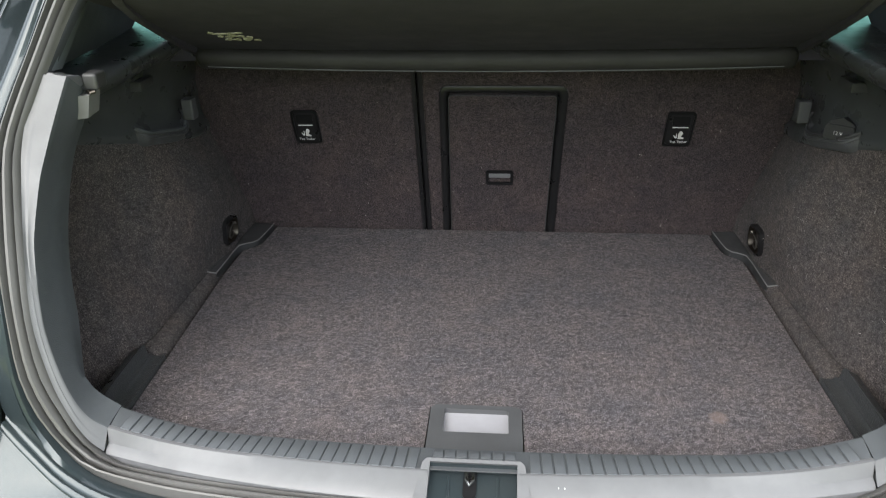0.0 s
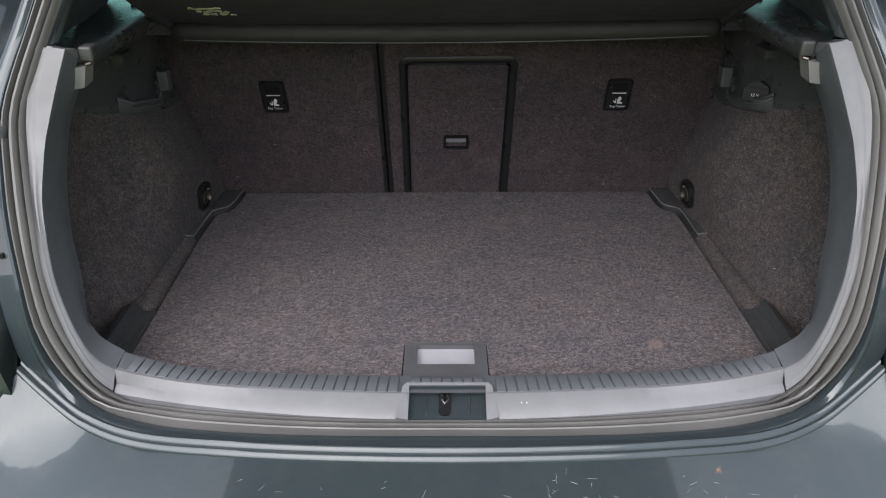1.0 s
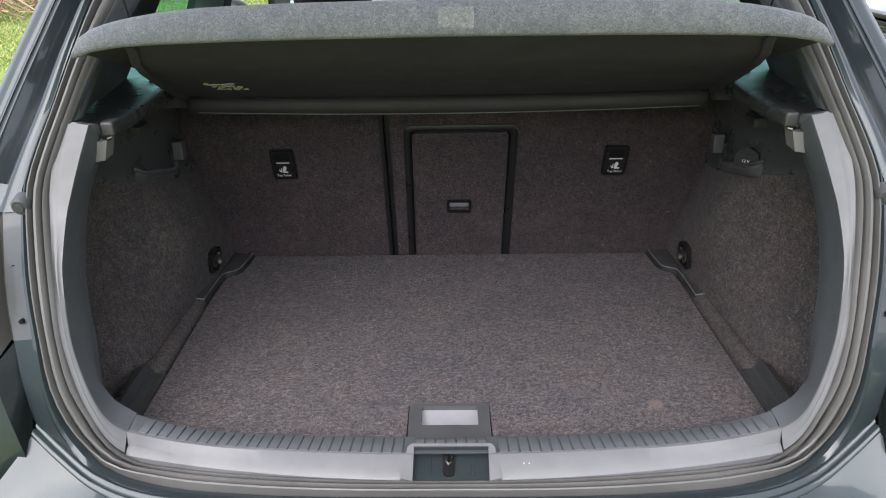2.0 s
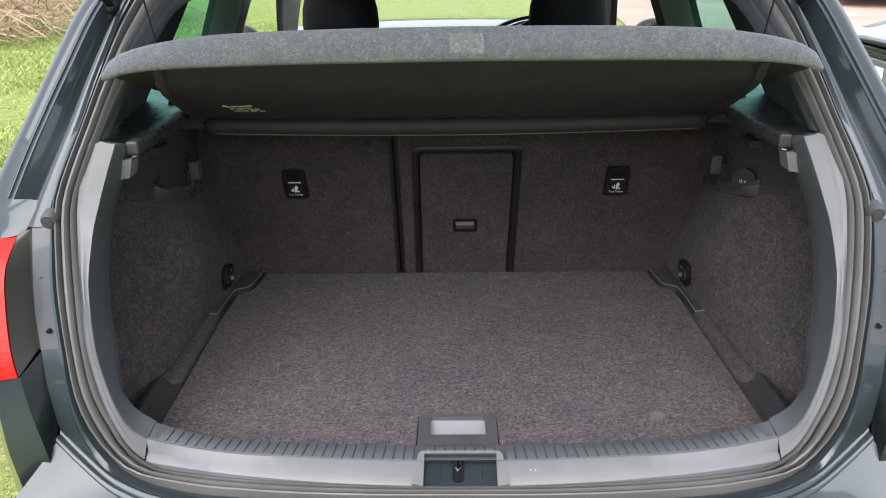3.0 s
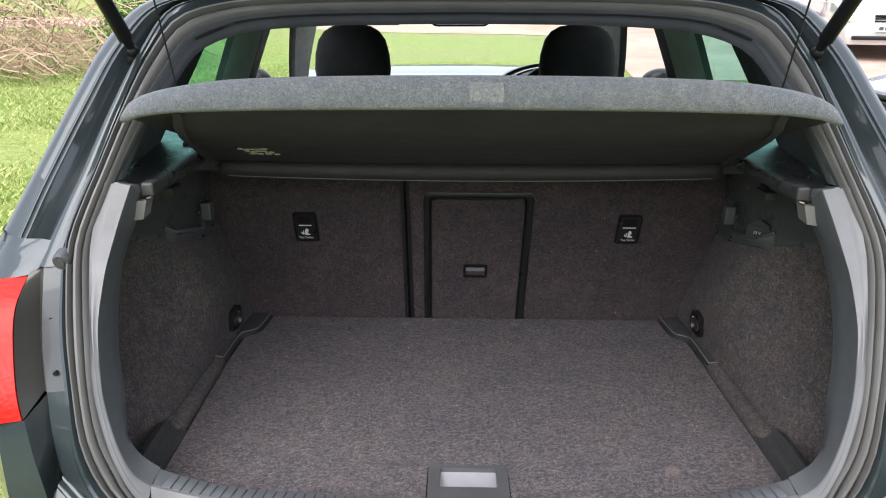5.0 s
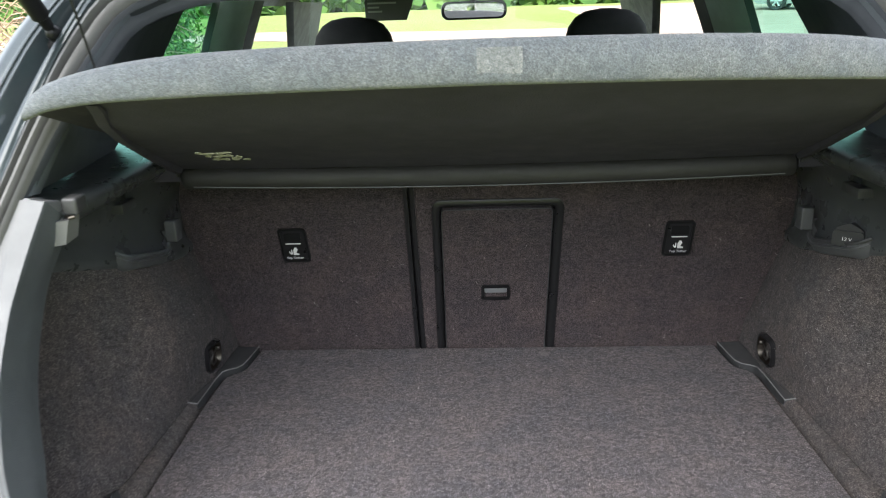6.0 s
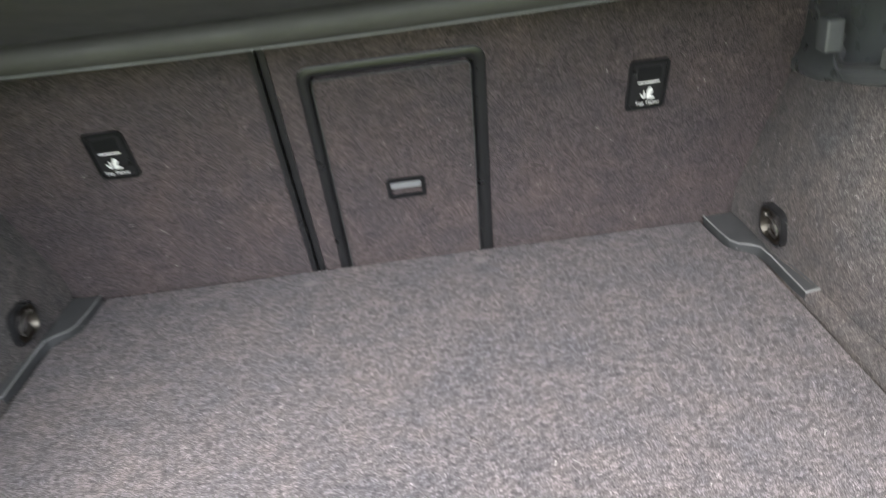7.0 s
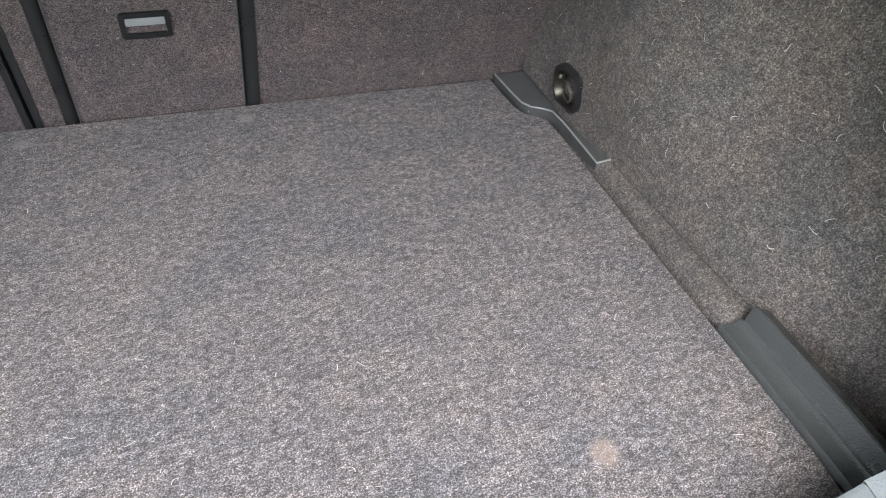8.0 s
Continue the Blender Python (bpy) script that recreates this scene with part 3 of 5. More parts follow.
# two terraces with slanting faces, then the broad top
for k, (dy, dz) in enumerate(((-.0040, .0002), (-.0130, -.0062))):
    for u, v in ((.0004, .0002), (-.0004, -.0002), (-.0018, -.0011), (-.0036, -.0027), (-.0050, -.0043), (-.0056, -.0054), (-.0060, -.0068)):
        B.append((BX[k], tuple(y + dy + u for y in B[0][1]), tuple(z + dz + v for z in B[0][2])))
B += [
    (BX[2], (-.217, -.206, -.184, -.163, -.143, -.130), (.6660, .6640, .666, .678, .701, .726)),
    (BX[3], (-.255, -.246, -.222, -.198, -.172, -.150), (.653, .653, .654, .660, .678, .708)),
    (BX[4], (-.320, -.312, -.285, -.250, -.208, -.172), (.634, .634, .633, .636, .652, .690)),
    (BX[5], (-.352, -.346, -.318, -.272, -.215, -.158), (.614, .614, .610, .610, .625, .665)),
    (BX[6], (-.366, -.360, -.334, -.286, -.215, -.100), (.580, .580, .576, .574, .585, .630)),
    (BX[6], (-.370, -.364, -.338, -.292, -.220, -.090), (.500, .500, .500, .500, .500, .520)),
    (BX[6], (-.350, -.345, -.320, -.275, -.205, -.070), (.330, .330, .330, .330, .330, .340)),
    (BX[6], (-.300, -.295, -.270, -.220, -.150, .000), (.240, .240, .240, .240, .240, .240)),
]
bm = bmesh.new()
rows = []
for row in B:
    h = [(x + X0, y, z) for x, y, z in spline(list(zip(*row)), 34, True)]
    rows.append([mir(q) for q in reversed(h[1:])] + h)
loft(bm, rows)
bumper = part("rear_bumper", bm, M_BUMPER, car, "dark glossy bumper with scratches and dust", sharp=28)
# body corner between bumper and lamp
CORNER = [
    Q_C,
    [(.645, -.112, .840), (.640, -.122, .79), (.632, -.134, .735), (.632, -.125, .66)],
    [(.690, -.050, .838), (.690, -.060, .78), (.685, -.070, .70), (.690, -.060, .60)],
    [(.735, .060, .836), (.740, .050, .76), (.735, .040, .66), (.735, .050, .56)],
    [(.775, .25, .836), (.785, .24, .75), (.780, .22, .60)],
    [(.80, .42, .84), (.81, .42, .75), (.81, .42, .60)],
]
both("corner_panel", lambda bm: loft(bm, [spline(c, 14) for c in CORNER]), M_PAINT, car)

# ---- loading sill ----
SILL_W = .4598
sill = thing("boot_sill_trim", (X0, -.10, .66), "grey plastic loading sill trim with ribbed edge", "sill trim")
# profile across the sill: inner face, rib bed, fold, smooth band, front lip; the rear edge is bowed
RB, FO, FR = (-.0690, .118), (-.1175, .185), (-.1510, .248)
prof = [(RB, .0035, .640), (RB, .0035, .680), (RB, .002, .6970), (RB, -.002, .6985), (FO, .005, .7055), (FO, .001, .7073), (FO, -.003, .7070), (FR, .012, .6975), (FR, .004, .6942), (FR, 0, .6900), (FR, .001, .670)]


def rise(x):
    """The sill sweeps up into the side trims."""
    return .021 * max(0.0, (abs(x) - .30) / .15) ** 2


cols = sorted(set(np.round(np.linspace(-SILL_W, SILL_W, 61), 4)) | {-.053, .054})
bm = bmesh.new()
grid = [[bm.verts.new((x + X0, e[0] + e[1] * x * x + d, z + rise(x) * (1.0 if e is RB else .5 if e is FO else .1))) for e, d, z in prof] for x in cols]
for i in range(len(cols) - 1):
    for j in range(len(prof) - 1):
        if cols[i] >= -.0535 and cols[i + 1] <= .0545 and j >= 5:
            continue
        f = bm.faces.new((grid[i][j], grid[i + 1][j], grid[i + 1][j + 1], grid[i][j + 1]))
        f.material_index = 1 if j < 4 else 0
part("sill_cover", bm, [M_TRIM, M_RIBBED], sill, sharp=30)
# raised surround of the lock striker
bm = bmesh.new()
tilt = pose(X0, -.1075, .7095, 17)
plate(bm, [(-.067, -.047), (-.051, -.051), (-.051, .003), (.052, .003), (.052, -.051), (.068, -.047), (.061, .002), (.056, .0075), (-.055, .0075), (-.060, .002)], .016, tilt)
bevel_all(bm, .003, 2, 30)
part("striker_surround", bm, M_TRIM, sill, sharp=60)
bm = bmesh.new()
loft(bm, [[(x + X0, -.1062, .7098), (x + X0, -.1066, .6972), (x + X0, -.147, .6880), (x + X0, -.152, .686), (x + X0, -.158, .678)] for x in np.linspace(-.052, .053, 12)])
part("striker_recess", bm, M_PAINT, sill, "painted metal recess in the sill")
bm = bmesh.new()
plate(bm, rounded(-.0078, .0078, -.022, .017, .0065), .002, pose(-.003 + X0, -.122, .6966, 13))
part("striker_slot", bm, M_BLACK, sill)
bm = bmesh.new()
tube(bm, [(-.0072 + X0, -.106, .699), (-.0068 + X0, -.124, .7015), (-.003 + X0, -.131, .7005), (.0008 + X0, -.124, .7015), (.0012 + X0, -.106, .699)], .0028, 10)
part("lock_striker", bm, M_CHROME, sill, "worn bright steel lock striker")
for k in (-.028, .030):
    bm = bmesh.new()
    box(bm, k - .0015 + X0, k + .0015 + X0, -.014, .014, -.002, .0006, .0005, 1, pose(0, -.127, .6935, 13))
    part("recess_rib", bm, M_PAINT, sill)

for dx in (.099, .106):
    bm = bmesh.new()
    tube(bm, [(dx, -.130, .6995), (dx, -.130, .7022)], .0007, 8)
    part("paint_fleck", bm, M_INK, sill)

# side pieces of the opening's trim, with a hollow towards the top
T_OU = [(.4602, -.0985, .6970), (.471, -.1005, .711), (.481, -.1005, .727), (.4915, -.0985, .750), (.505, -.093, .785), (.5185, -.081, .833), (.528, -.066, .874), (.536, -.040, .925), (.543, -.015, .967), (.549, .015, 1.016), (.551, .034, 1.047), (.5475, .060, 1.089), (.541, .086, 1.126)]
T_FO = [(.4602, -.0790, .7185), (.470, -.0835, .7300), (.479, -.086, .743), (.4895, -.086, .766), (.502, -.080, .803), (.515, -.066, .850), (.5225, -.050, .887), (.528, -.034, .921), (.5305, -.016, .956), (.5265, .012, 1.008), (.521, .030, 1.038), (.5135, .058, 1.078), (.503, .086, 1.121)]
T_IN = [(.4602, -.0415, .7230), (.470, -.043, .732), (.478, -.0435, .739), (.491, -.044, .755), (.5045, -.040, .787), (.517, -.019, .833), (.529, .006, .874), (.5345, .027, .912), (.536, .048, .950), (.533, .070, .993), (.5265, .086, 1.026), (.514, .101, 1.060), (.503, .112, 1.100)]


def stations(ctrl, n):
    """n points on a smooth curve through ctrl, spaced alike between each pair of its stations."""
    p = np.array(ctrl, float)
    p = np.vstack([2 * p[0] - p[1], p, 2 * p[-1] - p[-2]])
    out = []
    for u in np.linspace(0, len(ctrl) - 1, n):
        k = min(int(u), len(ctrl) - 2)
        t, (a, b, c, d) = u - k, p[k:k + 4]
        out.append(.5 * (2 * b + (c - a) * t + (2 * a - 5 * b + 4 * c - d) * t * t + (3 * b - a - 3 * c + d) * t ** 3))
    return np.array(out)


def side_trim(bm):
    """Rounded moulding: a tucked edge by the seal, a face with a shallow crease, a soft fold and the wall into the boot."""
    n = 61
    ou, fo, inn = stations(T_OU, n), stations(T_FO, n), stations(T_IN, n)
    out = []
    for o, f, w in zip(ou, fo, inn):
        across, deep = (f - o), (w - f)
        nrm = np.cross(across, deep)
        nrm = nrm / (np.linalg.norm(nrm) + 1e-9)
        nrm = nrm if nrm[0] < 0 or nrm[1] < 0 else -nrm
        out.append(nrm)
    up = np.array(out)
    lift = np.interp(np.arange(n), [0, 8, 30, n - 1], [0, .0015, .003, .003])[:, None]
    groove = np.interp(np.arange(n), [0, 28, 40, n - 1], [0, 0, .0022, .0030])[:, None]
    back = np.array((.004, .02, 0))
    rows = [ou + back, ou + back * .25, ou + (0, -.001, 0)]
    for u, k in ((.12, .5), (.22, .8), (.31, .9), (.36, .55), (.44, .45), (.60, .8), (.76, 1.0), (.88, .9)):
        base_row = ou * (1 - u) + fo * u
        rows.append(base_row + up * lift * k * 4 * u * (1 - u) * .9 - up * groove * (1 if .33 < u < .80 else 0) * (.8 if u < .5 else .5))
    edge = fo * .97 + ou * .03
    # the wall turns forward higher up and down towards the floor below
    k = np.interp(inn[:, 2], [.76, .83], [0, 1])[:, None]
    turn = k * np.array((.008, .035, -.006)) + (1 - k) * np.array((.006, .004, -.05))
    rows += [edge, fo * .93 + inn * .07, fo * .84 + inn * .16, fo * .55 + inn * .45, fo * .25 + inn * .75, inn, inn + turn * .35, inn + turn]
    fold = 11
    loft(bm, rows)
    bm.faces.ensure_lookup_table()
    # inner wall takes the darker plastic, shade painted into its tone
    for k, f in enumerate(bm.faces):
        if k // (n - 1) >= fold:
            f.material_index = 1
    ends = [r[-1] for r in rows[1:-2]]
    loft(bm, [ends, [(x + .002, y + .03, z - .006) for x, y, z in ends]])


for ob in both("pillar_trim", side_trim, [M_TRIM, M_RIBBED], None, sharp=48):
    tagged(ob, "grey plastic side trim of the boot opening", "pillar trim", "pillar trims")

# ---- boot floor board ----
FLOOR_EDGE = [(.497, .02), (.497, .16), (.4975, .30), (.498, .42), (.4965, .512), (.494, .538), (.486, .548), (.472, .558), (.465, .575), (.462, .606), (.458, .655)]
board = thing("boot_floor_board", (0, .3, FLOOR - .02), "dark grey felt-covered boot floor board", "boot floor")
front = [(x, -.052 + .1 * (x - X0) ** 2) for x in np.linspace(-.494, -.069, 16)]
front_r = [(x, -.052 + .1 * (x - X0) ** 2) for x in np.linspace(.063, .494, 16)]
outline = front + [(-.0675, .060), (.0615, .060)] + front_r + [(x + X0, y) for x, y in FLOOR_EDGE] + [(-x + X0, y) for x, y in reversed(FLOOR_EDGE)]
outline = [(x - .0044 * np.sign(x) if abs(x) > .44 else x, min(y, .657)) for x, y in outline]
bm = bmesh.new()
plate(bm, outline, .022, Matrix.Translation((0, 0, FLOOR)))
bevel_all(bm, .004, 3, 60)
part("felt_cover", bm, M_CARPET, board, sharp=60)
bm = bmesh.new()
frame_plate(bm, rounded(-.0665, .0605, -.046, .064, .012), rounded(-.047, .042, .006, .0545, .003), .016, Matrix.Translation((0, 0, FLOOR + .003)))
bevel_all(bm, .002, 2, 50)
handle = part("handle_bezel", bm, M_BEZEL, board, "dark plastic finger grip in the board")
bm = bmesh.new()
plate(bm, rounded(-.049, .044, -.028, .027, .003), .003, pose(0, .030, FLOOR - .007, 6))
part("grip_plate", bm, M_GRIP, handle, "smooth grey grip plate")

# ribs of the sill
RIB = bpy.data.meshes.new("rib")
bm = bmesh.new()
box(bm, -.0063, .0063, -.0215, .0225, -.004, .0014, .0010, 2)
for f in bm.faces:
    f.smooth = True
bm.to_mesh(RIB)
bm.free()
RIB.materials.append(M_RIBBED)
RIB_S = RIB.copy()
for v in RIB_S.vertices:
    v.co.y = v.co.y * .35 + .0135

# ---- side linings ----
YS = list(np.linspace(.655, .20, 24)) + list(np.linspace(.18, -.045, 16))


def lerp(x, xs, ys):
    return float(np.interp(x, xs, ys))


def wall_base(y):
    return lerp(y, [-.05, .0, .06, .11, .15, .20, .30, .45, .55, .655], [.604, .602, .590, .566, .543, .530, .526, .518, .506, .503])


def wall_top(y):
    return lerp(y, [-.05, .06, .15, .25, .35, .45, .55, .655], [.605, .604, .600, .585, .562, .548, .546, .560])


def band(y):
    return lerp(y, [-.05, .10, .20, .33, .52, .655], [1.055, 1.035, 1.000, .957, .905, .888])


def ledge(y):
    return lerp(y, [-.05, .12, .43, .655], [.503, .499, .500, .506])


def edge_y(z):
    return lerp(z, [.60, .70, .75, .80, .85, .905, .955, 1.035, 1.085], [-.045, -.030, -.022, -.006, .010, .034, .060, .100, .118])


def wall_x(y, u):
    """The wheel arch's wall at height u (0 to 1) above the floor: it swells into the boot towards the seat."""
    w, wt = wall_base(y), wall_top(y)
    return w + (wt - w) * u ** 1.1 + math.sin(math.pi * min(1, u)) * lerp(y, [.03, .12, .20, .26, .33, .38, .44, .52, .655], [.012, .036, .053, .042, .004, -.018, -.023, -.013, .0])


def lining(bm):
    rows = []
    for y in YS:
        w, wt, zb = wall_base(y), wall_top(y), band(y)
        k = lerp(y, [.10, .17], [1, 0])
        low = [(.490, .630 - .03 * k), (.5005, .650 - .05 * k), (.5020, .664 - .05 * k), (.5045, .668 - .05 * k), (w - .004, .673 - .06 * k), (w - .001, .670 - .06 * k), (w, .684 - .05 * k)]
        up = []
        for u in np.linspace(.08, 1, 14):
            up.append((wall_x(y, u), .694 + (zb - .694) * u))
        rows.append([(x, max(y, edge_y(z)), z) for x, z in low + up])
    loft(bm, rows)


def module(bm):
    rows = []
    for y in [v for v in YS if v > .125] + [.118, .110]:
        wt, zb, xl = wall_top(y), band(y), ledge(y)
        pr = [(wt + .002, zb - .006), (wt - .004, zb), (wt - .005, zb + .012), (wt + .006, zb + .03), (wt + .004, zb + (1.06 - zb) * .6), (wt - .012, 1.06 if zb < 1.05 else zb + .012), (xl + .010, 1.078), (xl + .002, 1.088), (xl, 1.096), (xl + .004, 1.102), (xl + .03, 1.106), (.66, 1.108)]
        rows.append([(x, y, z) for x, z in pr])
    loft(bm, rows)


M_LEDGE = plastic("ledge_plastic", (0.050, 0.054, 0.056), 0.30, 800, 0.0002, 0.25)

linings = both("side_lining", lining, M_SIDE, None, sharp=60)
for ob in linings:
    tagged(ob, "dark felt-covered wheel arch lining with pale lint", "boot lining", "boot side linings")
CLIP = [(.461, .656), (.4655, .606), (.4695, .576), (.4765, .562), (.489, .551), (.4975, .540), (.500, .512), (.5015, .419), (.521, .419), (.524, .468), (.519, .484), (.5065, .491), (.5032, .520), (.5030, .538), (.507, .556), (.506, .60), (.500, .650)]
for s, ob in zip((1, -1), linings):
    mx = Matrix.Diagonal((s, 1, 1, 1))
    bm = bmesh.new()
    plate(bm, [(x * s + X0, y) for x, y in (CLIP if s > 0 else reversed(CLIP))], .016, pose(0, 0, FLOOR + .0065))
    bevel_all(bm, .0022, 3, 50)
    for v in bm.verts:
        v.co.z += .14 * max(0, abs(v.co.x) - .470)
    part("corner_clip", bm, M_CLIP, ob, "grey plastic corner piece beside the floor")
    # pale strip along the edge, its gloss highlight painted in
    bm = bmesh.new()
    edge = [(s * x + X0, y, FLOOR + .0067 + .14 * max(0, abs(s * x + X0) - .470)) for x, y in CLIP[:8]]
    tube(bm, edge, .0012, 8)
    tube(bm, [edge[-1], (s * .520 + X0, .4185, edge[-1][2] + .0026)], .0012, 8)
    part("clip_edge", bm, M_GREYTAB, ob, "pale edge strip of the corner piece, a painted highlight")
    # stowage channel in the rear corner
    bm = bmesh.new()
    pr = [(.4945, .640), (.4945, .6635), (.4960, .6662), (.4985, .6660), (.5000, .6640), (.5120, .6638), (.5145, .6650), (.5160, .6676), (.5185, .6682), (.5200, .6700), (.5220, .6845), (.5235, .6875), (.5262, .6876), (.5285, .6850), (.5420, .6780), (.5465, .660), (.5475, .61)]
    loft(bm, [[(s * x + X0, y, z if i < 9 else z - dz) for i, (x, z) in enumerate(pr)] for y, dz in ((-.045, .0), (.03, 0), (.12, 0), (.146, 0), (.153, .002), (.156, .028))], cap=False)
    part("corner_channel", bm, M_CHANNEL, ob, "grained dark plastic channel")
    # lashing ring: black oval surround, steel plate and folding eye
    fx = .5035 * s + X0
    bm = bmesh.new()
    # rounded plate, longer than high, its lower corner towards the seat cut away
    oval = [(-.034, .010), (-.033, .018), (-.028, .023), (-.018, .026), (.008, .0275), (.020, .025), (.027, .019), (.030, .010), (.0315, -.004), (.030, -.014), (.024, -.022), (.014, -.0255), (-.012, -.0265), (-.024, -.0255), (-.031, -.021), (-.034, -.012)]
    oval = [(x * .82, y) for x, y in oval]
    inner = [(x * .86, y * .86) for x, y in oval]
    m = Matrix(((0, 0, -s, fx), (1, 0, 0, .524), (0, 1, 0, .713), (0, 0, 0, 1))) @ pose(0, 0, 0, 4, -7, 0)
    frame_plate(bm, oval, inner, .010, m @ Matrix.Translation((0, 0, .005)))
    bevel_all(bm, .0012, 2, 50)
    ring_ob = part("lashing_ring", bm, M_FRAME, ob, "black shield-shaped surround with a steel lashing eye")
    bm = bmesh.new()
    rows = [[m @ Vector((x * k, y * k, z)) for x, y in inner] for k, z in ((1, .005), (.92, .003), (.80, -.002), (.55, -.005), (.05, -.006))]
    loft(bm, rows, closed=True)
    part("ring_plate", bm, M_CUP, ring_ob, "dark polished steel cup")
    bm = bmesh.new()
    tube(bm, [m @ Vector(p) for p in ((.010, .012, .000), (.004, .013, .004), (-.010, .011, .006), (-.018, .004, .0065), (-.019, -.006, .006), (-.012, -.013, .005), (.002, -.012, .003), (.008, -.006, .000))], .0017, 8)
    tube(bm, [m @ Vector(p) for p in ((.013, .008, -.002), (.015, .009, .004))], .0030, 10)
    part("ring_eye", bm, M_STEEL, ring_ob, "bright steel folding eye")

modules = both("side_module", module, M_LEDGE, None, sharp=50)
for s, ob in zip((1, -1), modules):
    tagged(ob, "dark plastic side shelf support with power socket" if s > 0 else "dark plastic side shelf support with storage pocket", "side trim", "side shelf supports")

    def sx(x):
        return s * x + X0

    # pale retaining tab at the front end
    bm = bmesh.new()
    box(bm, sx(.527) - .010, sx(.527) + .010, .472, .496, .951, .988, .003, 3)
    part("retaining_tab", bm, M_BEZEL, ob, "grey plastic tab")
    # pocket lip: curved bar on a curved tray
    bm = bmesh.new()
    lip = spline([(.560, .336, .978), (.546, .350, .967), (.540, .39, .957), (.536, .44, .944), (.536, .472, .940), (.540, .487, .950), (.548, .492, .965)], 30)
    tube(bm, [(sx(x), y, z) for x, y, z in lip], .0030, 8)
    # left rim paler than its tray, a highlight put into the tone
    part("lip_edge", bm, M_CLIP if s > 0 else M_RIBBED, ob, "rim of a shallow pocket, left one toned for its highlight")
    bm = bmesh.new()
    tube(bm, [(sx(x - .001), y + .002, z - .009) for x, y, z in lip], .0026, 8)
    loft(bm, [[(sx(x), y, z) for x, y, z in lip], [(sx(x - .001), y + .001, z - .010) for x, y, z in lip], [(sx(x + .006), y, z - .022) for x, y, z in lip], [(sx(x + .030), y, z - .030) for x, y, z in lip]])
    part("pocket_lip", bm, M_BEZEL, ob, "curved lip of a shallow pocket")
    # hook at the rear end, over a pale end plate
    bm = bmesh.new()
    box(bm, sx(.4925) - .0095, sx(.4925) + .0095, .114, .142, 1.096, 1.117, .004, 3)
    hk = part("shelf_catch", bm, M_MODULE, ob)
    bm = bmesh.new()
    tube(bm, [(sx(.487), .113, 1.095), (sx(.492), .110, 1.094), (sx(.497), .113, 1.095)], .0024, 8)
    part("catch_pin", bm, M_CUP, hk)
    # end plate paler than its module, the light on it put into the colour
    bm = bmesh.new()
    ends = [(.492, .106, 1.092), (.509, .104, 1.091), (.521, .104, 1.060), (.500, .106, 1.0625)]
    loft(bm, [[(sx(x), y, z) for x, y, z in ends], [(sx(x), y + .03, z + .002) for x, y, z in ends]], closed=True, cap=True)
    part("end_plate", bm, M_GREYTAB, ob, "end face, paler for the light on it")
    # slot in the side
    bm = bmesh.new()
    box(bm, sx(ledge(.37) + .052) - .016, sx(ledge(.37) + .052) + .012, .345, .395, 1.034, 1.050, .004, 2)
    part("side_slot", bm, M_MODULE, ob)
    if s > 0:
        bm = bmesh.new()
        n = Vector((-.62, -.77, .16)).normalized()
        r = Vector((0, 0, 1)).cross(n).normalized()
        u = n.cross(r)
        m = Matrix(((r.x, u.x, n.x, sx(.548)), (r.y, u.y, n.y, .376), (r.z, u.z, n.z, .966), (0, 0, 0, 1)))
        plate(bm, rounded(-.021, .021, -.0115, .0115, .005), .04, m @ Matrix.Translation((0, 0, .010)))
        bevel_all(bm, .003, 2, 50)
        cap = part("socket_cap", bm, M_BLACK, ob, "black twelve volt socket cap")
        bm = bmesh.new()
        plate(bm, [(-.020, .0115), (.020, .0115), (.016, .016), (0, .0235), (-.016, .016)], .03, m @ Matrix.Translation((0, 0, .006)))
        part("cap_tab", bm, M_BLACK, cap)
        SOCKET_AT = m @ Matrix.Translation((0, -.003, .0105))

# ---- rear seat backs ----
K = .22
LEAN_BACK = math.degrees(math.atan(K))
SEAT = pose(0, .665, FLOOR, 90 + LEAN_BACK)
seat = thing("rear_seat", (0, .70, .30), "folding rear seat backs covered in dark felt", "rear seat")


def slab(x0t, x1t, x0b, x1b, top, hole=None):
    """A padded seat back: its rear face lies in the seat plane, rounded round the edges."""
    bm = bmesh.new()
    o = [(x0b, -.12), (x1b, -.12), (x1t, top), (x0t, top)]
    if hole:
        h = hole
        o = [(x0b, -.12), (h[0], -.12), (h[1], h[4]), (h[2], h[4]), (h[3], -.12), (x1b, -.12), (x1t, top), (x0t, top)]
    plate(bm, o, .11, SEAT)
    bevel_all(bm, .007, 3, 50)
    return bm


part("seat_back", slab(-.575, -.1395, -.520, -.1355, .46), M_SEATBACK, seat, "narrow felt-covered seat back")
part("seat_back", slab(-.1235, .575, -.1190, .520, .46, (-.089, -.086, .1425, .130, .327)), M_SEATBACK, seat, "wide felt-covered seat back with load-through door")
bm = bmesh.new()
for a, b, w in ((-.1385, -.1306, .004), (-.1258, -.1178, .004)):
    plate(bm, [(a, -.1), (b, -.1), (b - .0035, .45), (a - .0035, .45)], .03, SEAT @ Matrix.Translation((0, 0, .0025)))
bevel_all(bm, .0016, 2, 50)
part("split_trim", bm, M_FRAME, seat, "black edging strips between the seat backs")
bm = bmesh.new()
plate(bm, [(-.137, -.1), (-.118, -.1), (-.1215, .45), (-.1405, .45)], .02, SEAT @ Matrix.Translation((0, 0, -.012)))
part("split_gap", bm, M_BLACK, seat)


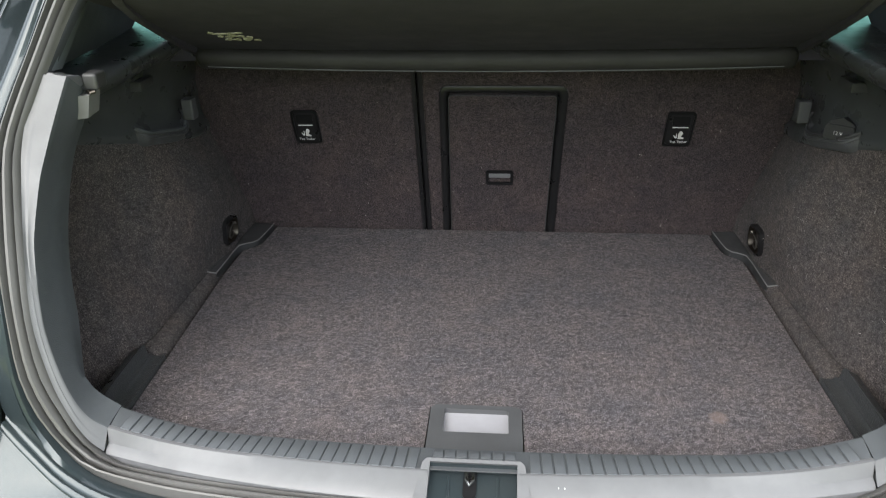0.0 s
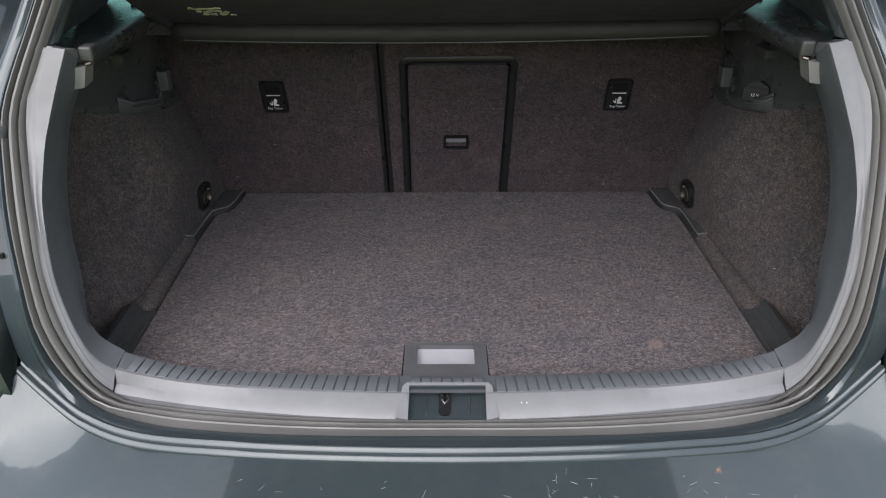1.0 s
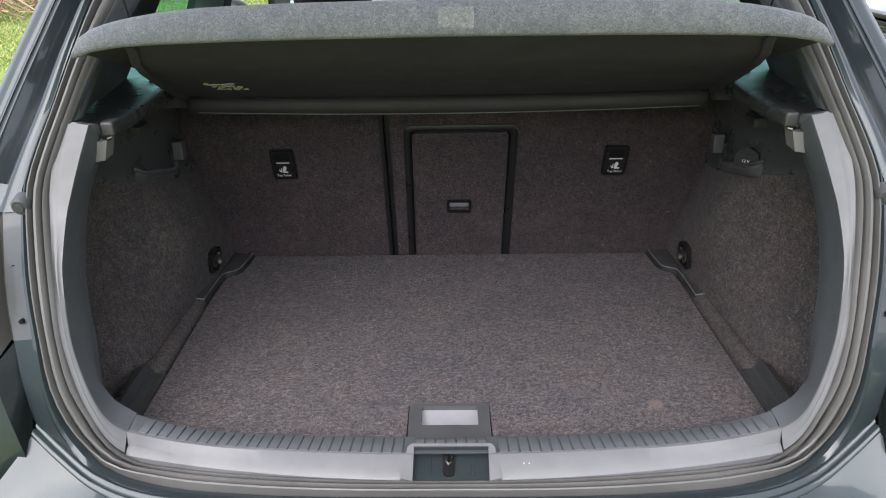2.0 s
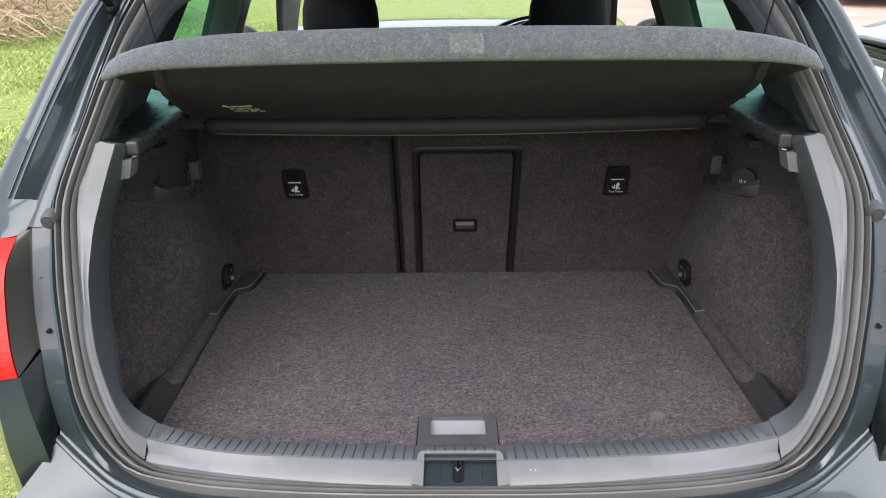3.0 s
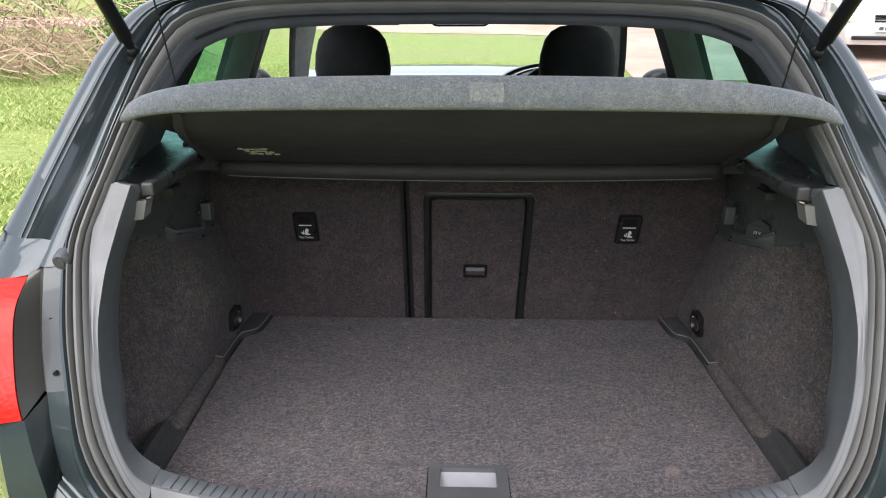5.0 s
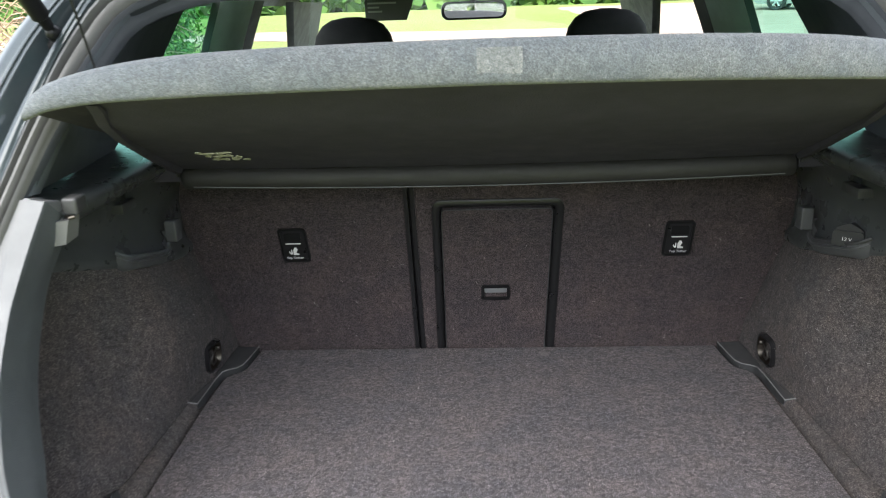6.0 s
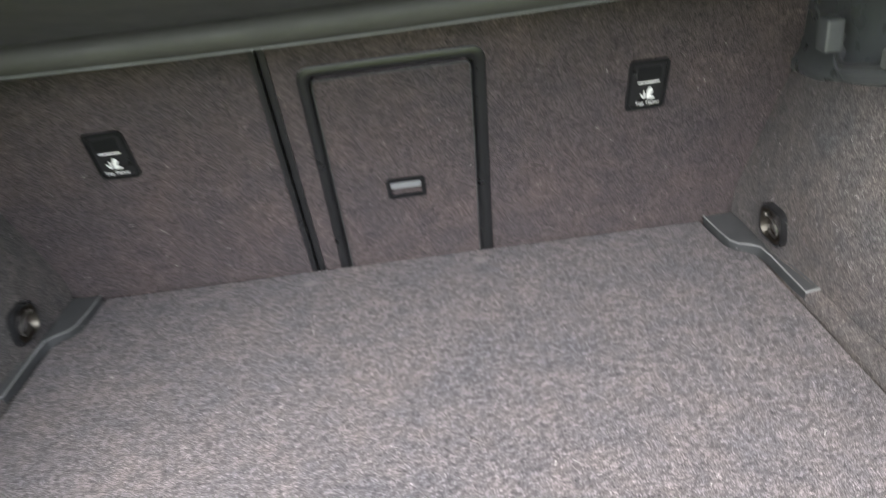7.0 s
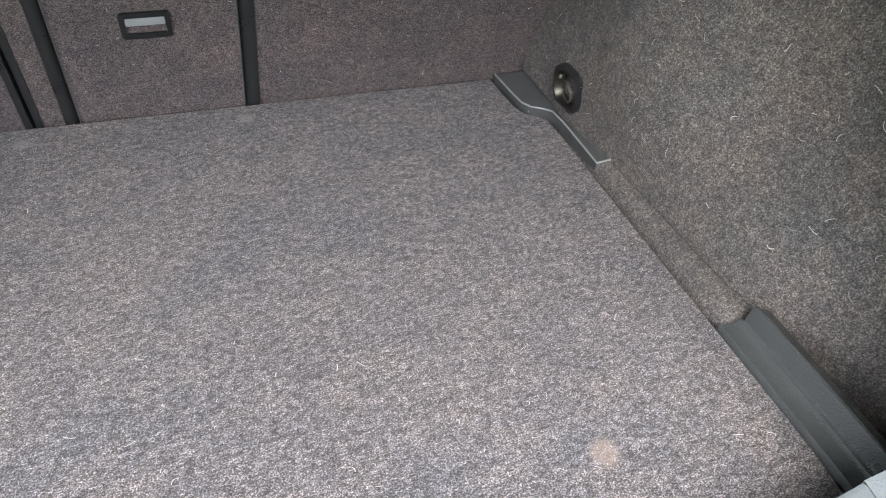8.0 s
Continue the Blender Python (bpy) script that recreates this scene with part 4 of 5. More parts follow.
def taper(o):
    """Leans an outline's sides: the right one inwards towards the foot, the left one a little outwards."""
    return [(x - .0095 * (.318 - v) / .318 if x > .03 else x - .0035 * (.318 - v) / .318, v) for x, v in o]


def arch(x0, x1, top, r):
    """A doorway outline with rounded upper corners, from the right foot to the left."""
    arc = [math.radians(a) for a in range(0, 91, 15)]
    return [(x1, -.08), *[(x1 - r + r * math.cos(a), top - r + r * math.sin(a)) for a in arc], *[(x0 + r - r * math.sin(a), top - r + r * math.cos(a)) for a in arc], (x0, -.08)]


DOOR_O, DOOR_I = taper(arch(-.0905, .1490, .3315, .018)), taper(arch(-.0745, .1310, .3150, .008))
bm = bmesh.new()
rows = [[SEAT @ Vector((x, v, z)) for x, v in o] for o, z in ((DOOR_O, -.02), (DOOR_O, .003), ([(a * .6 + c * .4, b * .6 + d * .4) for (a, b), (c, d) in zip(DOOR_O, DOOR_I)], .0065), ([(a * .25 + c * .75, b * .25 + d * .75) for (a, b), (c, d) in zip(DOOR_O, DOOR_I)], .004), (DOOR_I, -.003), (DOOR_I, -.02))]
loft(bm, rows)
part("door_frame", bm, M_FRAME, seat, "black plastic frame of the load-through door", sharp=60)
bm = bmesh.new()
plate(bm, [(x * .985 + .0005, v - .003) for x, v in DOOR_I], .03, SEAT @ Matrix.Translation((0, 0, .002)))
bevel_all(bm, .004, 2, 50)
hatch_bm = bm
bm = bmesh.new()
tube(bm, [SEAT @ Vector((x, v, .0035)) for x, v in [(a * .985 + .0005, b - .003) for a, b in DOOR_I]], .0009, 6)
part("frame_bead", bm, M_CLIP, seat, "thin bright edge inside the frame")
bm = hatch_bm
hatch = part("load_door", bm, M_SEATBACK, seat, "felt-covered load-through door")
bm = bmesh.new()
hx0, hx1, hv0, hv1 = -.0005, .0485, .118, .1455
frame_plate(bm, rounded(hx0 - .003, hx1 + .003, hv0 - .003, hv1 + .003, .005), rounded(hx0 + .003, hx1 - .003, hv0 + .003, hv1 - .003, .002), .008, SEAT @ Matrix.Translation((0, 0, .0055)))
latch = part("latch_bezel", bm, M_BLACK, hatch, "black latch surround")
bm = bmesh.new()
box(bm, hx0 + .003, hx1 - .003, hv1 - .0145, hv1 - .004, -.004, .0045, .002, 2, SEAT)
part("latch_handle", bm, M_TRIM, latch, "grey latch handle")
bm = bmesh.new()
plate(bm, rounded(hx0, hx1, hv0, hv1, .002), .004, SEAT @ Matrix.Translation((0, 0, -.001)))
part("latch_back", bm, M_BLACK, latch)

# tether anchors in the seat backs
def words(text, size, m, parent, name):
    c = bpy.data.curves.new(name, "FONT")
    c.body, c.size, c.align_x, c.extrude = text, size, "CENTER", .0002
    ob = new(name, c)
    dg = bpy.context.evaluated_depsgraph_get()
    me = bpy.data.meshes.new_from_object(ob.evaluated_get(dg))
    bpy.data.objects.remove(ob)
    me.transform(m)
    me.materials.clear()
    me.materials.append(M_INK)
    t = new(name, me)
    t.parent = parent
    t.matrix_parent_inverse = parent.matrix_world.inverted()
    return t


for x in (-.3560, .3612):
    skew = .004 if x < 0 else -.004
    o = [(a + skew * (1 - b / .035) * .5, b) for a, b in rounded(-.0265, .0265, -.036, .036, .007)]
    i_ = [(a * .84, b * .88) for a, b in o]
    m = SEAT @ Matrix.Translation((x, .2435, .004))
    bm = bmesh.new()
    frame_plate(bm, o, i_, .010, m)
    bevel_all(bm, .0015, 2, 50)
    an = part("tether_anchor", bm, M_BLACK, seat, "black tether anchor cover with white print")
    bm = bmesh.new()
    plate(bm, i_, .003, m @ Matrix.Translation((0, 0, -.003)))
    part("anchor_flap", bm, M_FRAME, an)
    bm = bmesh.new()
    plate(bm, rounded(-.016, .016, .008, .026, .003), .0015, m @ Matrix.Translation((0, 0, -.0022)))
    part("anchor_catch", bm, M_BLACK, an)
    bm = bmesh.new()
    plate(bm, rounded(-.0145, .0145, .0020, .0042, .0008, 2), .0004, m @ Matrix.Translation((0, 0, -.0025)))
    # small seat-and-anchor sign
    plate(bm, [(x * .85, y * .85 - .006) for x, y in [(-.002, -.018), (.010, -.018), (.011, -.015), (.004, -.013), (.008, -.004), (.005, .001), (.001, .001), (-.002, -.006)]], .0004, m @ Matrix.Translation((0, 0, -.0025)))
    plate(bm, [(x * .85, y * .85 - .006) for x, y in [(-.012, -.010), (-.010, -.014), (-.007, -.017), (-.004, -.015), (-.005, -.004), (-.0065, -.004), (-.0068, -.013), (-.0095, -.011), (-.0105, -.008)]], .0004, m @ Matrix.Translation((0, 0, -.0025)))
    part("anchor_sign", bm, M_INK, an, "white child seat sign")
    words("Top Tether", .0068, m @ Matrix.Translation((0, -.0295, -.0022)), an, "anchor_words")
words("12 V", .0075, SOCKET_AT, cap, "socket_words")

# ---- parcel shelf, drawn up by its cords ----
SX = .004
shelf = thing("parcel_shelf", (SX, .43, 1.08), "raised felt-covered parcel shelf hung from two cords", "parcel shelf")
LIP = [(0, .012, 1.245, 1.287), (.13, .014, 1.244, 1.286), (.25, .021, 1.242, 1.283), (.34, .030, 1.239, 1.278), (.40, .038, 1.236, 1.270), (.44, .045, 1.232, 1.262), (.470, .050, 1.227, 1.253), (.490, .054, 1.220, 1.241), (.500, .060, 1.217, 1.227)]
lipp = spline(LIP, 24)
full = [(-x, y, a, b) for x, y, a, b in reversed(lipp[1:])] + [tuple(q) for q in lipp]


def under(y):
    return 1.090 + .375 * (.43 - y)


bm = bmesh.new()
loft(bm, [
    [(x * .96 + SX, .30, under(.30) + .012) for x, y, a, b in full],
    [(x + SX, y + .030, a + .002) for x, y, a, b in full],
    [(x + SX, y + .006, a - .002) for x, y, a, b in full],
    [(x + SX, y, a + .003) for x, y, a, b in full],
    [(x + SX, y + .002, a * .45 + b * .55) for x, y, a, b in full],
    [(x + SX, y + .006, a + (b - a) * .86) for x, y, a, b in full],
    [(x + SX, y + .016, b) for x, y, a, b in full],
    [(x + SX, y + .05, b - .004) for x, y, a, b in full],
    [(x * .97 + SX, .30, 1.165) for x, y, a, b in full],
    [(x * .97 + SX, .44, 1.112) for x, y, a, b in full]])
bm.faces.ensure_lookup_table()
for f in bm.faces[:2 * (len(full) - 1)]:
    f.material_index = 1
part("shelf_cover", bm, [M_SHELF, M_SHELF_UNDER], shelf, "grey felt edge with a paler worn patch", sharp=70)
bm = bmesh.new()
LX, LY, LA = [q[0] for q in LIP], [q[1] for q in LIP], [q[2] for q in LIP]
# the panel starts under the lip and follows its curve
front_rows = [[(x * w + SX, lerp(abs(x * w), LX, LY) + d, lerp(abs(x * w), LX, LA) + dz) for x in np.linspace(-1, 1, 21)] for w, d, dz in ((.420, .012, .0006), (.424, .015, -.0026), (.430, .040, -.0100))]
loft(bm, front_rows + [[(x * w + SX, y, under(y) + dz - .004 * (1 - x * x)) for x in np.linspace(-1, 1, 21)] for y, w, dz in ((.12, .446, -.004), (.20, .460, -.004), (.34, .478, -.002), (.425, .486, .0), (.452, .486, -.004))])
part("shelf_panel", bm, M_SHELF_UNDER, shelf, "black underside panel")
for s in (1, -1):
    bm = bmesh.new()
    loft(bm, [[(SX + s * w, y, under(y) + .012 * k), (SX + s * (w + .004 * k), y, under(y) - .006 * k), (SX + s * (w - .003), y, under(y) - .0105 * k), (SX + s * (w - .012), y, under(y) - .010 * k), (SX + s * (w - .015), y, under(y) + .004 * k)] for y, w, k in ((.055, .424, 0), (.085, .432, .35), (.125, .446, .8), (.20, .464, 1), (.33, .484, 1), (.42, .495, 1), (.46, .495, 1))], closed=True)
    part("shelf_side", bm, M_SHELF_UNDER, shelf)
bm = bmesh.new()
pr = [(0, -.024), (-.016, -.020), (-.023, -.004), (-.020, .012), (-.008, .020), (.012, .018), (.02, .0), (.012, -.02)]
loft(bm, [[(x + SX, .452 + a * sc, 1.068 - .006 * (1 - (x / .5) ** 2) + b * sc) for a, b in pr] for x, sc in [(-.485, .6), (-.478, .85)] + [(v, .85) for v in np.linspace(-.46, .46, 21)] + [(.478, .85), (.485, .6)]], closed=True, cap=True)
part("shelf_hinge", bm, M_POST, shelf, "black hinge roll along the seat side", sharp=60)
bm = bmesh.new()
tube(bm, [(x + SX, .436, 1.0545 - .0085 * (1 - (x / .48) ** 2)) for x in np.linspace(-.465, .465, 31)], .0010, 6)
part("edge_bead", bm, M_TRIM, shelf, "thin pale bead")
bm = bmesh.new()
loft(bm, [[(x + SX, y, z) for x in np.linspace(-.56, .56, 9)] for y, z in ((.452, 1.060), (.450, 1.090), (.470, 1.112), (.56, 1.118), (.66, 1.116), (.67, 1.105))])
part("shelf_flap", bm, M_SHELF_UNDER, shelf, "black flap lying on the seat top")
for s in (1, -1):
    bm = bmesh.new()
    for k in range(3):
        tube(bm, [(SX + s * (.478 + k * .007), .452, 1.074), (SX + s * (.482 + k * .007), .452, 1.074)], [.010 - k * .002] * 2, 12)
    part("hinge_pin", bm, M_MODULE, shelf)
# torn remains of a label
random.seed(4)
M_LABEL = material("torn_paper", (0.34, 0.33, 0.26), 0.8)
for k in range(18):
    cx, cy = -.396 + .0080 * (k % 6) + .005 * (k // 6) + random.uniform(-.004, .004), .310 + .021 * (k // 6) + random.uniform(-.007, .007)
    n = 9
    o = [(cx + random.uniform(.001, .0048) * math.cos(2 * math.pi * j / n) * 1.7, cy + random.uniform(.001, .008) * math.sin(2 * math.pi * j / n)) for j in range(n)]
    bm = bmesh.new()
    top = [bm.verts.new((x, y, under(y) - .0058)) for x, y in o]
    bm.faces.new(top)
    low = [bm.verts.new((x, y, under(y) - .004)) for x, y in o]
    for j in range(n):
        bm.faces.new((top[j], low[j], low[(j + 1) % n], top[(j + 1) % n]))
    part("label_scrap", bm, M_LABEL, shelf, "torn scrap of a pale paper label", smooth=False)
M_WORN = carpet_material("worn_felt", (0.088, 0.094, 0.099), (0.150, 0.160, 0.167), (0.215, 0.223, 0.23), scale=520, even=0.3, crisp=0.5, mottle=0.4)
bm = bmesh.new()
loft(bm, [[(x + SX + .01, .0122 + dy + .09 * x * x, z) for x in np.linspace(-.022, .022, 6)] for z, dy in ((1.254, .0006), (1.262, .0), (1.270, .0003), (1.279, .0022))])
part("worn_patch", bm, M_WORN, shelf, "paler square worn patch")

# cords from the shelf to the tailgate
for s in (1, -1):
    bm = bmesh.new()
    a, b = Vector((SX + s * .428, .10, 1.262)), Vector((SX + s * .455, .03, 1.60))
    tube(bm, [a.lerp(b, t) for t in np.linspace(0, 1, 6)], .0014, 6)
    part("cord", bm, M_BLACK, shelf, "thin black cord")

# ---- inside of the roof pillars, windows and headliner ----
H0 = [(.531, .088, 1.129), (.507, .142, 1.200), (.472, .197, 1.265), (.437, .243, 1.318), (.375, .264, 1.342), (.28, .272, 1.352), (0, .277, 1.357)]


def pillar_inner(bm):
    a = spline(H0[:5], 20)
    u = np.linspace(0, 1, 20)
    rows = [[(x + .004, y - .004, z + .002) for x, y, z in a], [(x - .004, y + .010, z - .004) for x, y, z in a], [(x - .006, y + .028, z - .006) for x, y, z in a]]
    rows.append([(x + .010, y + .055, z - .008) for x, y, z in a])
    rim = spline([(.610, .46, 1.090), (.613, .54, 1.128), (.600, .66, 1.208), (.562, .735, 1.312), (.54, .76, 1.36)], 20)
    rows.append([tuple(np.array(p) * .5 + q * .5 + (.012, .02, 0)) for p, q in zip(a, rim)])
    rows += [rim, rim + (.012, .004, 0), rim + (.10, -.12, 0)]
    loft(bm, rows)


both("pillar_lining", pillar_inner, M_CLOTH, car, "black lining of the rear roof pillar", sharp=60)
bm = bmesh.new()
top = [(x + X0, y, z) for x, y, z in spline(H0[3:], 14)]
top = top + [mir(q) for q in reversed(top[:-1])]
loft(bm, [[(x, y - .004, z + .004) for x, y, z in top], [(x, y + .012, z - .006) for x, y, z in top], [(x, y + .05, z - .012) for x, y, z in top], [(x * 1.02, .6, 1.365 - .09 * x * x) for x, y, z in top], [(x * 1.12, 1.0, 1.385 - .12 * x * x) for x, y, z in top], [(x * 1.15, 1.6, 1.39 - .12 * x * x) for x, y, z in top], [(x * 1.1, 2.05, 1.375 - .12 * x * x) for x, y, z in top]])
tagged(part("ceiling", bm, M_HEADLINER, sharp=60), "dark cloth headliner of the car", "headliner", kind="structure")


def pillar(bm, y0t, y1t, y0b, y1b, xt=.58, xb=.735, zt=1.345, zb=.95):
    rows = []
    for u in np.linspace(0, 1, 6):
        x, z = xb + (xt - xb) * u ** 1.2, zb + (zt - zb) * u
        a, b = y0b + (y0t - y0b) * u, y1b + (y1t - y1b) * u
        rows.append([(x + .016, a, z), (x + .004, a, z), (x - .006, a + .012, z), (x - .006, b - .012, z), (x + .004, b, z), (x + .016, b, z)])
    loft(bm, rows, closed=True, cap=True)


def b_post(bm):
    """Door pillar: a pale face towards the rear window and a dark trim that stands into the cabin; their tones stand
    for window light and shade.
    """
    rows = []
    for u in np.linspace(0, 1, 6):
        x, z, a = .718 - .155 * u ** 1.2, .95 + .395 * u, 1.085 - .085 * u
        rows.append([(x + .016, a, z), (x - .002, a, z), (x - .020, a + .020, z), (x - .034, a + .050, z), (x - .042, a + .14, z), (x - .045, a + .22, z), (x - .020, a + .232, z), (x + .016, a + .235, z)])
    loft(bm, rows, closed=True, cap=True)
    bm.faces.ensure_lookup_table()
    for k, f in enumerate(bm.faces[:40]):
        f.material_index = 1 if k % 8 in (0, 4, 5, 6) else 0


both("b_pillar", b_post, [M_PALE, M_DARK], car, "door pillar with window light painted on its pale face")
both("a_pillar", lambda bm: pillar(bm, 1.66, 2.20, 2.34, 2.64, .548, .700), M_POST, car, "grey lined windscreen pillar")

both("door_lining", lambda bm: loft(bm, [[(.70, y, .30), (.69, y, .70), (.67, y, .94), (.70, y, .985), (.80, y, .99)] for y in (.40, 1.0, 1.8, 2.6)]), M_DARK, car)
both("window_top", lambda bm: loft(bm, [[(.60, y, 1.335), (.575, y, 1.355), (.60, y, 1.375), (.66, y, 1.36)] for y in (.55, 1.0, 1.8, 1.95)]), M_DARK, car)
for name, ya, yb, yc, yd in (("rear_window", .36, 1.34, .50, 1.30), ("front_window", 1.38, 2.50, 1.34, 2.02)):
    for ob in both(name, lambda bm: loft(bm, [[(.73, ya, .97), (.70, (ya + yc) / 2, 1.18), (.635, yc, 1.36)], [(.73, yb, .97), (.70, (yb + yd) / 2, 1.18), (.635, yd, 1.36)]]), M_DARKTINT if name == "rear_window" else M_TINTED, car):
        ob.visible_shadow = True
bm = bmesh.new()
loft(bm, [[(x * w + X0, y - .10 * x * x, z) for x in np.linspace(-1, 1, 13)] for y, z, w in ((2.66, 1.035, .68), (2.30, 1.18, .63), (1.98, 1.385, .56))])
part("windscreen", bm, M_GLASS, car, "clear windscreen").visible_shadow = False
# dashboard, wheel, mirrors
bm = bmesh.new()
loft(bm, [[(x * .68 + X0, y, z - .03 * x * x) for x in np.linspace(-1, 1, 13)] for y, z in ((2.02, .55), (2.0, .78), (2.05, .87), (2.15, .905), (2.35, .925), (2.64, .97))])
# pale plastic puts the windscreen glare into the dark dashboard's colour
part("dashboard", bm, M_LINER, car)
bm = bmesh.new()
tube(bm, [(.40 + .19 * math.cos(a), 1.90 - .06 * math.sin(a), .965 + .18 * math.sin(a)) for a in np.linspace(0, 2 * math.pi, 33)], .016, 10, cap=False)
tube(bm, [(.23, 1.91, .92), (.40, 1.93, .91), (.57, 1.91, .92)], .02, 8)
part("steering_wheel", bm, M_BLACK, car)
bm = bmesh.new()
loft(bm, [[(.395 + .235 * math.cos(a) * k, y, 1.035 + h * math.sin(a)) for a in np.linspace(0, math.pi, 21)] for y, k, h in ((2.30, .96, .02), (2.12, 1.0, .095), (2.06, 1.0, .100), (2.055, .93, .088), (2.10, .90, .080))])
hood = part("instrument_hood", bm, M_BLACK, car, "black hood over the instruments")
bm = bmesh.new()
tube(bm, [(.395 + .205 * math.cos(a), 2.045, 1.030 + .088 * math.sin(a)) for a in np.linspace(.15, math.pi - .15, 21)], .006, 8)
part("hood_trim", bm, M_CHROME, hood, "bright curved trim")
bm = bmesh.new()
plate(bm, rounded(-.118, .118, -.032, .032, .026, 6), .035, pose(.017, 2.12, 1.299, 90, 0, 4))
bevel_all(bm, .008, 3, 50)
mirror = part("rear_mirror", bm, M_BLACK, car, "black rear-view mirror")
bm = bmesh.new()
tube(bm, [(.017, 2.14, 1.31), (.017, 2.12, 1.355), (.017, 2.06, 1.385)], .014, 8)
part("mirror_stem", bm, M_BLACK, mirror)
bm = bmesh.new()
plate(bm, rounded(-.108, .108, -.025, .025, .02, 6), .002, pose(.017, 2.117, 1.299, 90, 0, 4))
M_MIRROR = material("mirror_glass", (0.8, 0.8, 0.8), 0.02, 1.0)
part("mirror_face", bm, M_MIRROR, mirror)


def door_mirror(bm):
    r = bmesh.ops.create_icosphere(bm, subdivisions=3, radius=1)
    bmesh.ops.scale(bm, vec=(.085, .07, .058), verts=r["verts"])
    for v in r["verts"]:
        v.co.y = max(v.co.y, -.045)
    bmesh.ops.translate(bm, vec=(.855, 2.22, 1.042), verts=r["verts"])


both("door_mirror", door_mirror, M_BLACK, car, "black door mirror")


def front_seat(x):
    s = thing("front_seat", (x, 1.62, .28), "black cloth front seat with rounded headrest", "seat", "front seats")
    bm = bmesh.new()
    loft(bm, [[(x + w * a, 1.62 + yy + dy * b, z) for a, b in ((-1, .2), (-.92, -.7), (-.6, -1), (0, -.9), (.6, -1), (.92, -.7), (1, .2), (.8, 1), (0, .8), (-.8, 1))] for z, w, dy, yy in ((.42, .25, .08, .22), (.55, .26, .09, .18), (.75, .26, .085, .12), (.95, .245, .07, .06), (1.06, .20, .055, .03), (1.09, .15, .03, .03))], closed=True, cap=True)
    part("seat_rest", bm, M_SEATCLOTH, s)
    bm = bmesh.new()
    hw = [(1.09, .105, .035), (1.105, .122, .048), (1.15, .128, .055), (1.20, .124, .055), (1.245, .112, .050), (1.272, .092, .042), (1.288, .064, .030), (1.295, .02, .010)]
    loft(bm, [[(x + w * np.sign(math.cos(a)) * abs(math.cos(a)) ** .7, 1.60 + d * np.sign(math.sin(a)) * abs(math.sin(a)) ** .7, z) for a in np.linspace(0, 2 * math.pi, 24, endpoint=False)] for z, w, d in hw], closed=True, cap=True)
    hd = part("headrest", bm, M_SEATCLOTH, s)
    for k in (-.05, .05):
        bm = bmesh.new()
        tube(bm, [(x + k, 1.60, 1.11), (x + k, 1.62, 1.04)], .006, 8)
        part("headrest_post", bm, M_CHROME, s)
    bm = bmesh.new()
    box(bm, x - .25, x + .25, 1.70, 2.20, .30, .48, .06, 4)
    part("seat_cushion", bm, M_SEATCLOTH, s)


front_seat(-.354)
front_seat(.396)
bm = bmesh.new()
loft(bm, [[(x, y, z) for x in (-.70, 0, .70)] for y, z in ((.66, .30), (2.0, .28), (2.6, .35), (2.66, .97))])
tagged(part("floor", bm, M_BLACK), "dark cabin floor of the car", "floor", kind="structure")

# ---- tailgate, swung up on its hinges, and its gas struts ----
TG = pose(X0, .330, 1.475, 0, 0, 0) @ pose(0, 0, 0, -25, 0, 0)
bm = bmesh.new()
gate_o = [(-.48, -.02), (-.56, -.28), (-.66, -.55), (-.66, -.86), (-.48, -.95), (0, -.97), (.48, -.95), (.66, -.86), (.66, -.55), (.56, -.28), (.48, -.02), (0, .0)]
gate_i = [(-.40, -.10), (-.46, -.28), (-.505, -.44), (-.48, -.46), (-.35, -.47), (0, -.475), (.35, -.47), (.48, -.46), (.505, -.44), (.46, -.28), (.40, -.10), (0, -.09)]
frame_plate(bm, gate_o, gate_i, .075, TG)
bevel_all(bm, .012, 3, 50)
gate = part("tailgate", bm, M_PAINT, car, "open tailgate with rear window")
bm = bmesh.new()
plate(bm, gate_i, .005, TG @ Matrix.Translation((0, 0, -.01)))
part("rear_glass", bm, M_REARGLASS, gate).visible_shadow = False
bm = bmesh.new()
plate(bm, [(-.54, -.50), (-.56, -.80), (-.40, -.88), (.40, -.88), (.56, -.80), (.54, -.50)], .025, TG @ Matrix.Translation((0, 0, -.076)))
bevel_all(bm, .01, 2, 50)
# lining made lighter than it is, to brighten its reflection in the bumper
part("tailgate_lining", bm, M_LINER, gate)


def strut(bm):
    a, b = Vector((.532, .226, 1.302)), Vector((.555, -.14, 1.70))
    tube(bm, [a.lerp(b, t) for t in (.02, .05, .055, .55, .56)], [.007, .008, .0115, .0115, .0115], 14)
    tube(bm, [a.lerp(b, t) for t in (.56, 1.0)], .0045, 10)


def strut_ball(bm):
    tube(bm, [(.532, .238, 1.300), (.532, .232, 1.301), (.531, .226, 1.302), (.530, .218, 1.3035), (.5295, .2145, 1.304)], [.006, .0095, .0105, .008, .003], 14)
    tube(bm, [(.545, .245, 1.285), (.520, .236, 1.300)], .009, 10)


for a, b in zip(both("gas_strut", strut, M_BLACK, car, "black gas strut"), both("strut_ball", strut_ball, M_BLACK, None)):
    b.parent = a
    tagged(b, "black ball joint")

# ---- outside: parked cars, hedge, grass ----
M_CARGLASS = material("dark_car_glass", (0.02, 0.025, 0.025), 0.05, 0.0, 0.5)
M_BAR = material("plate_print", (0.04, 0.04, 0.04), 0.6)
M_PLATE = material("plate_white", (0.7, 0.7, 0.68), 0.5)


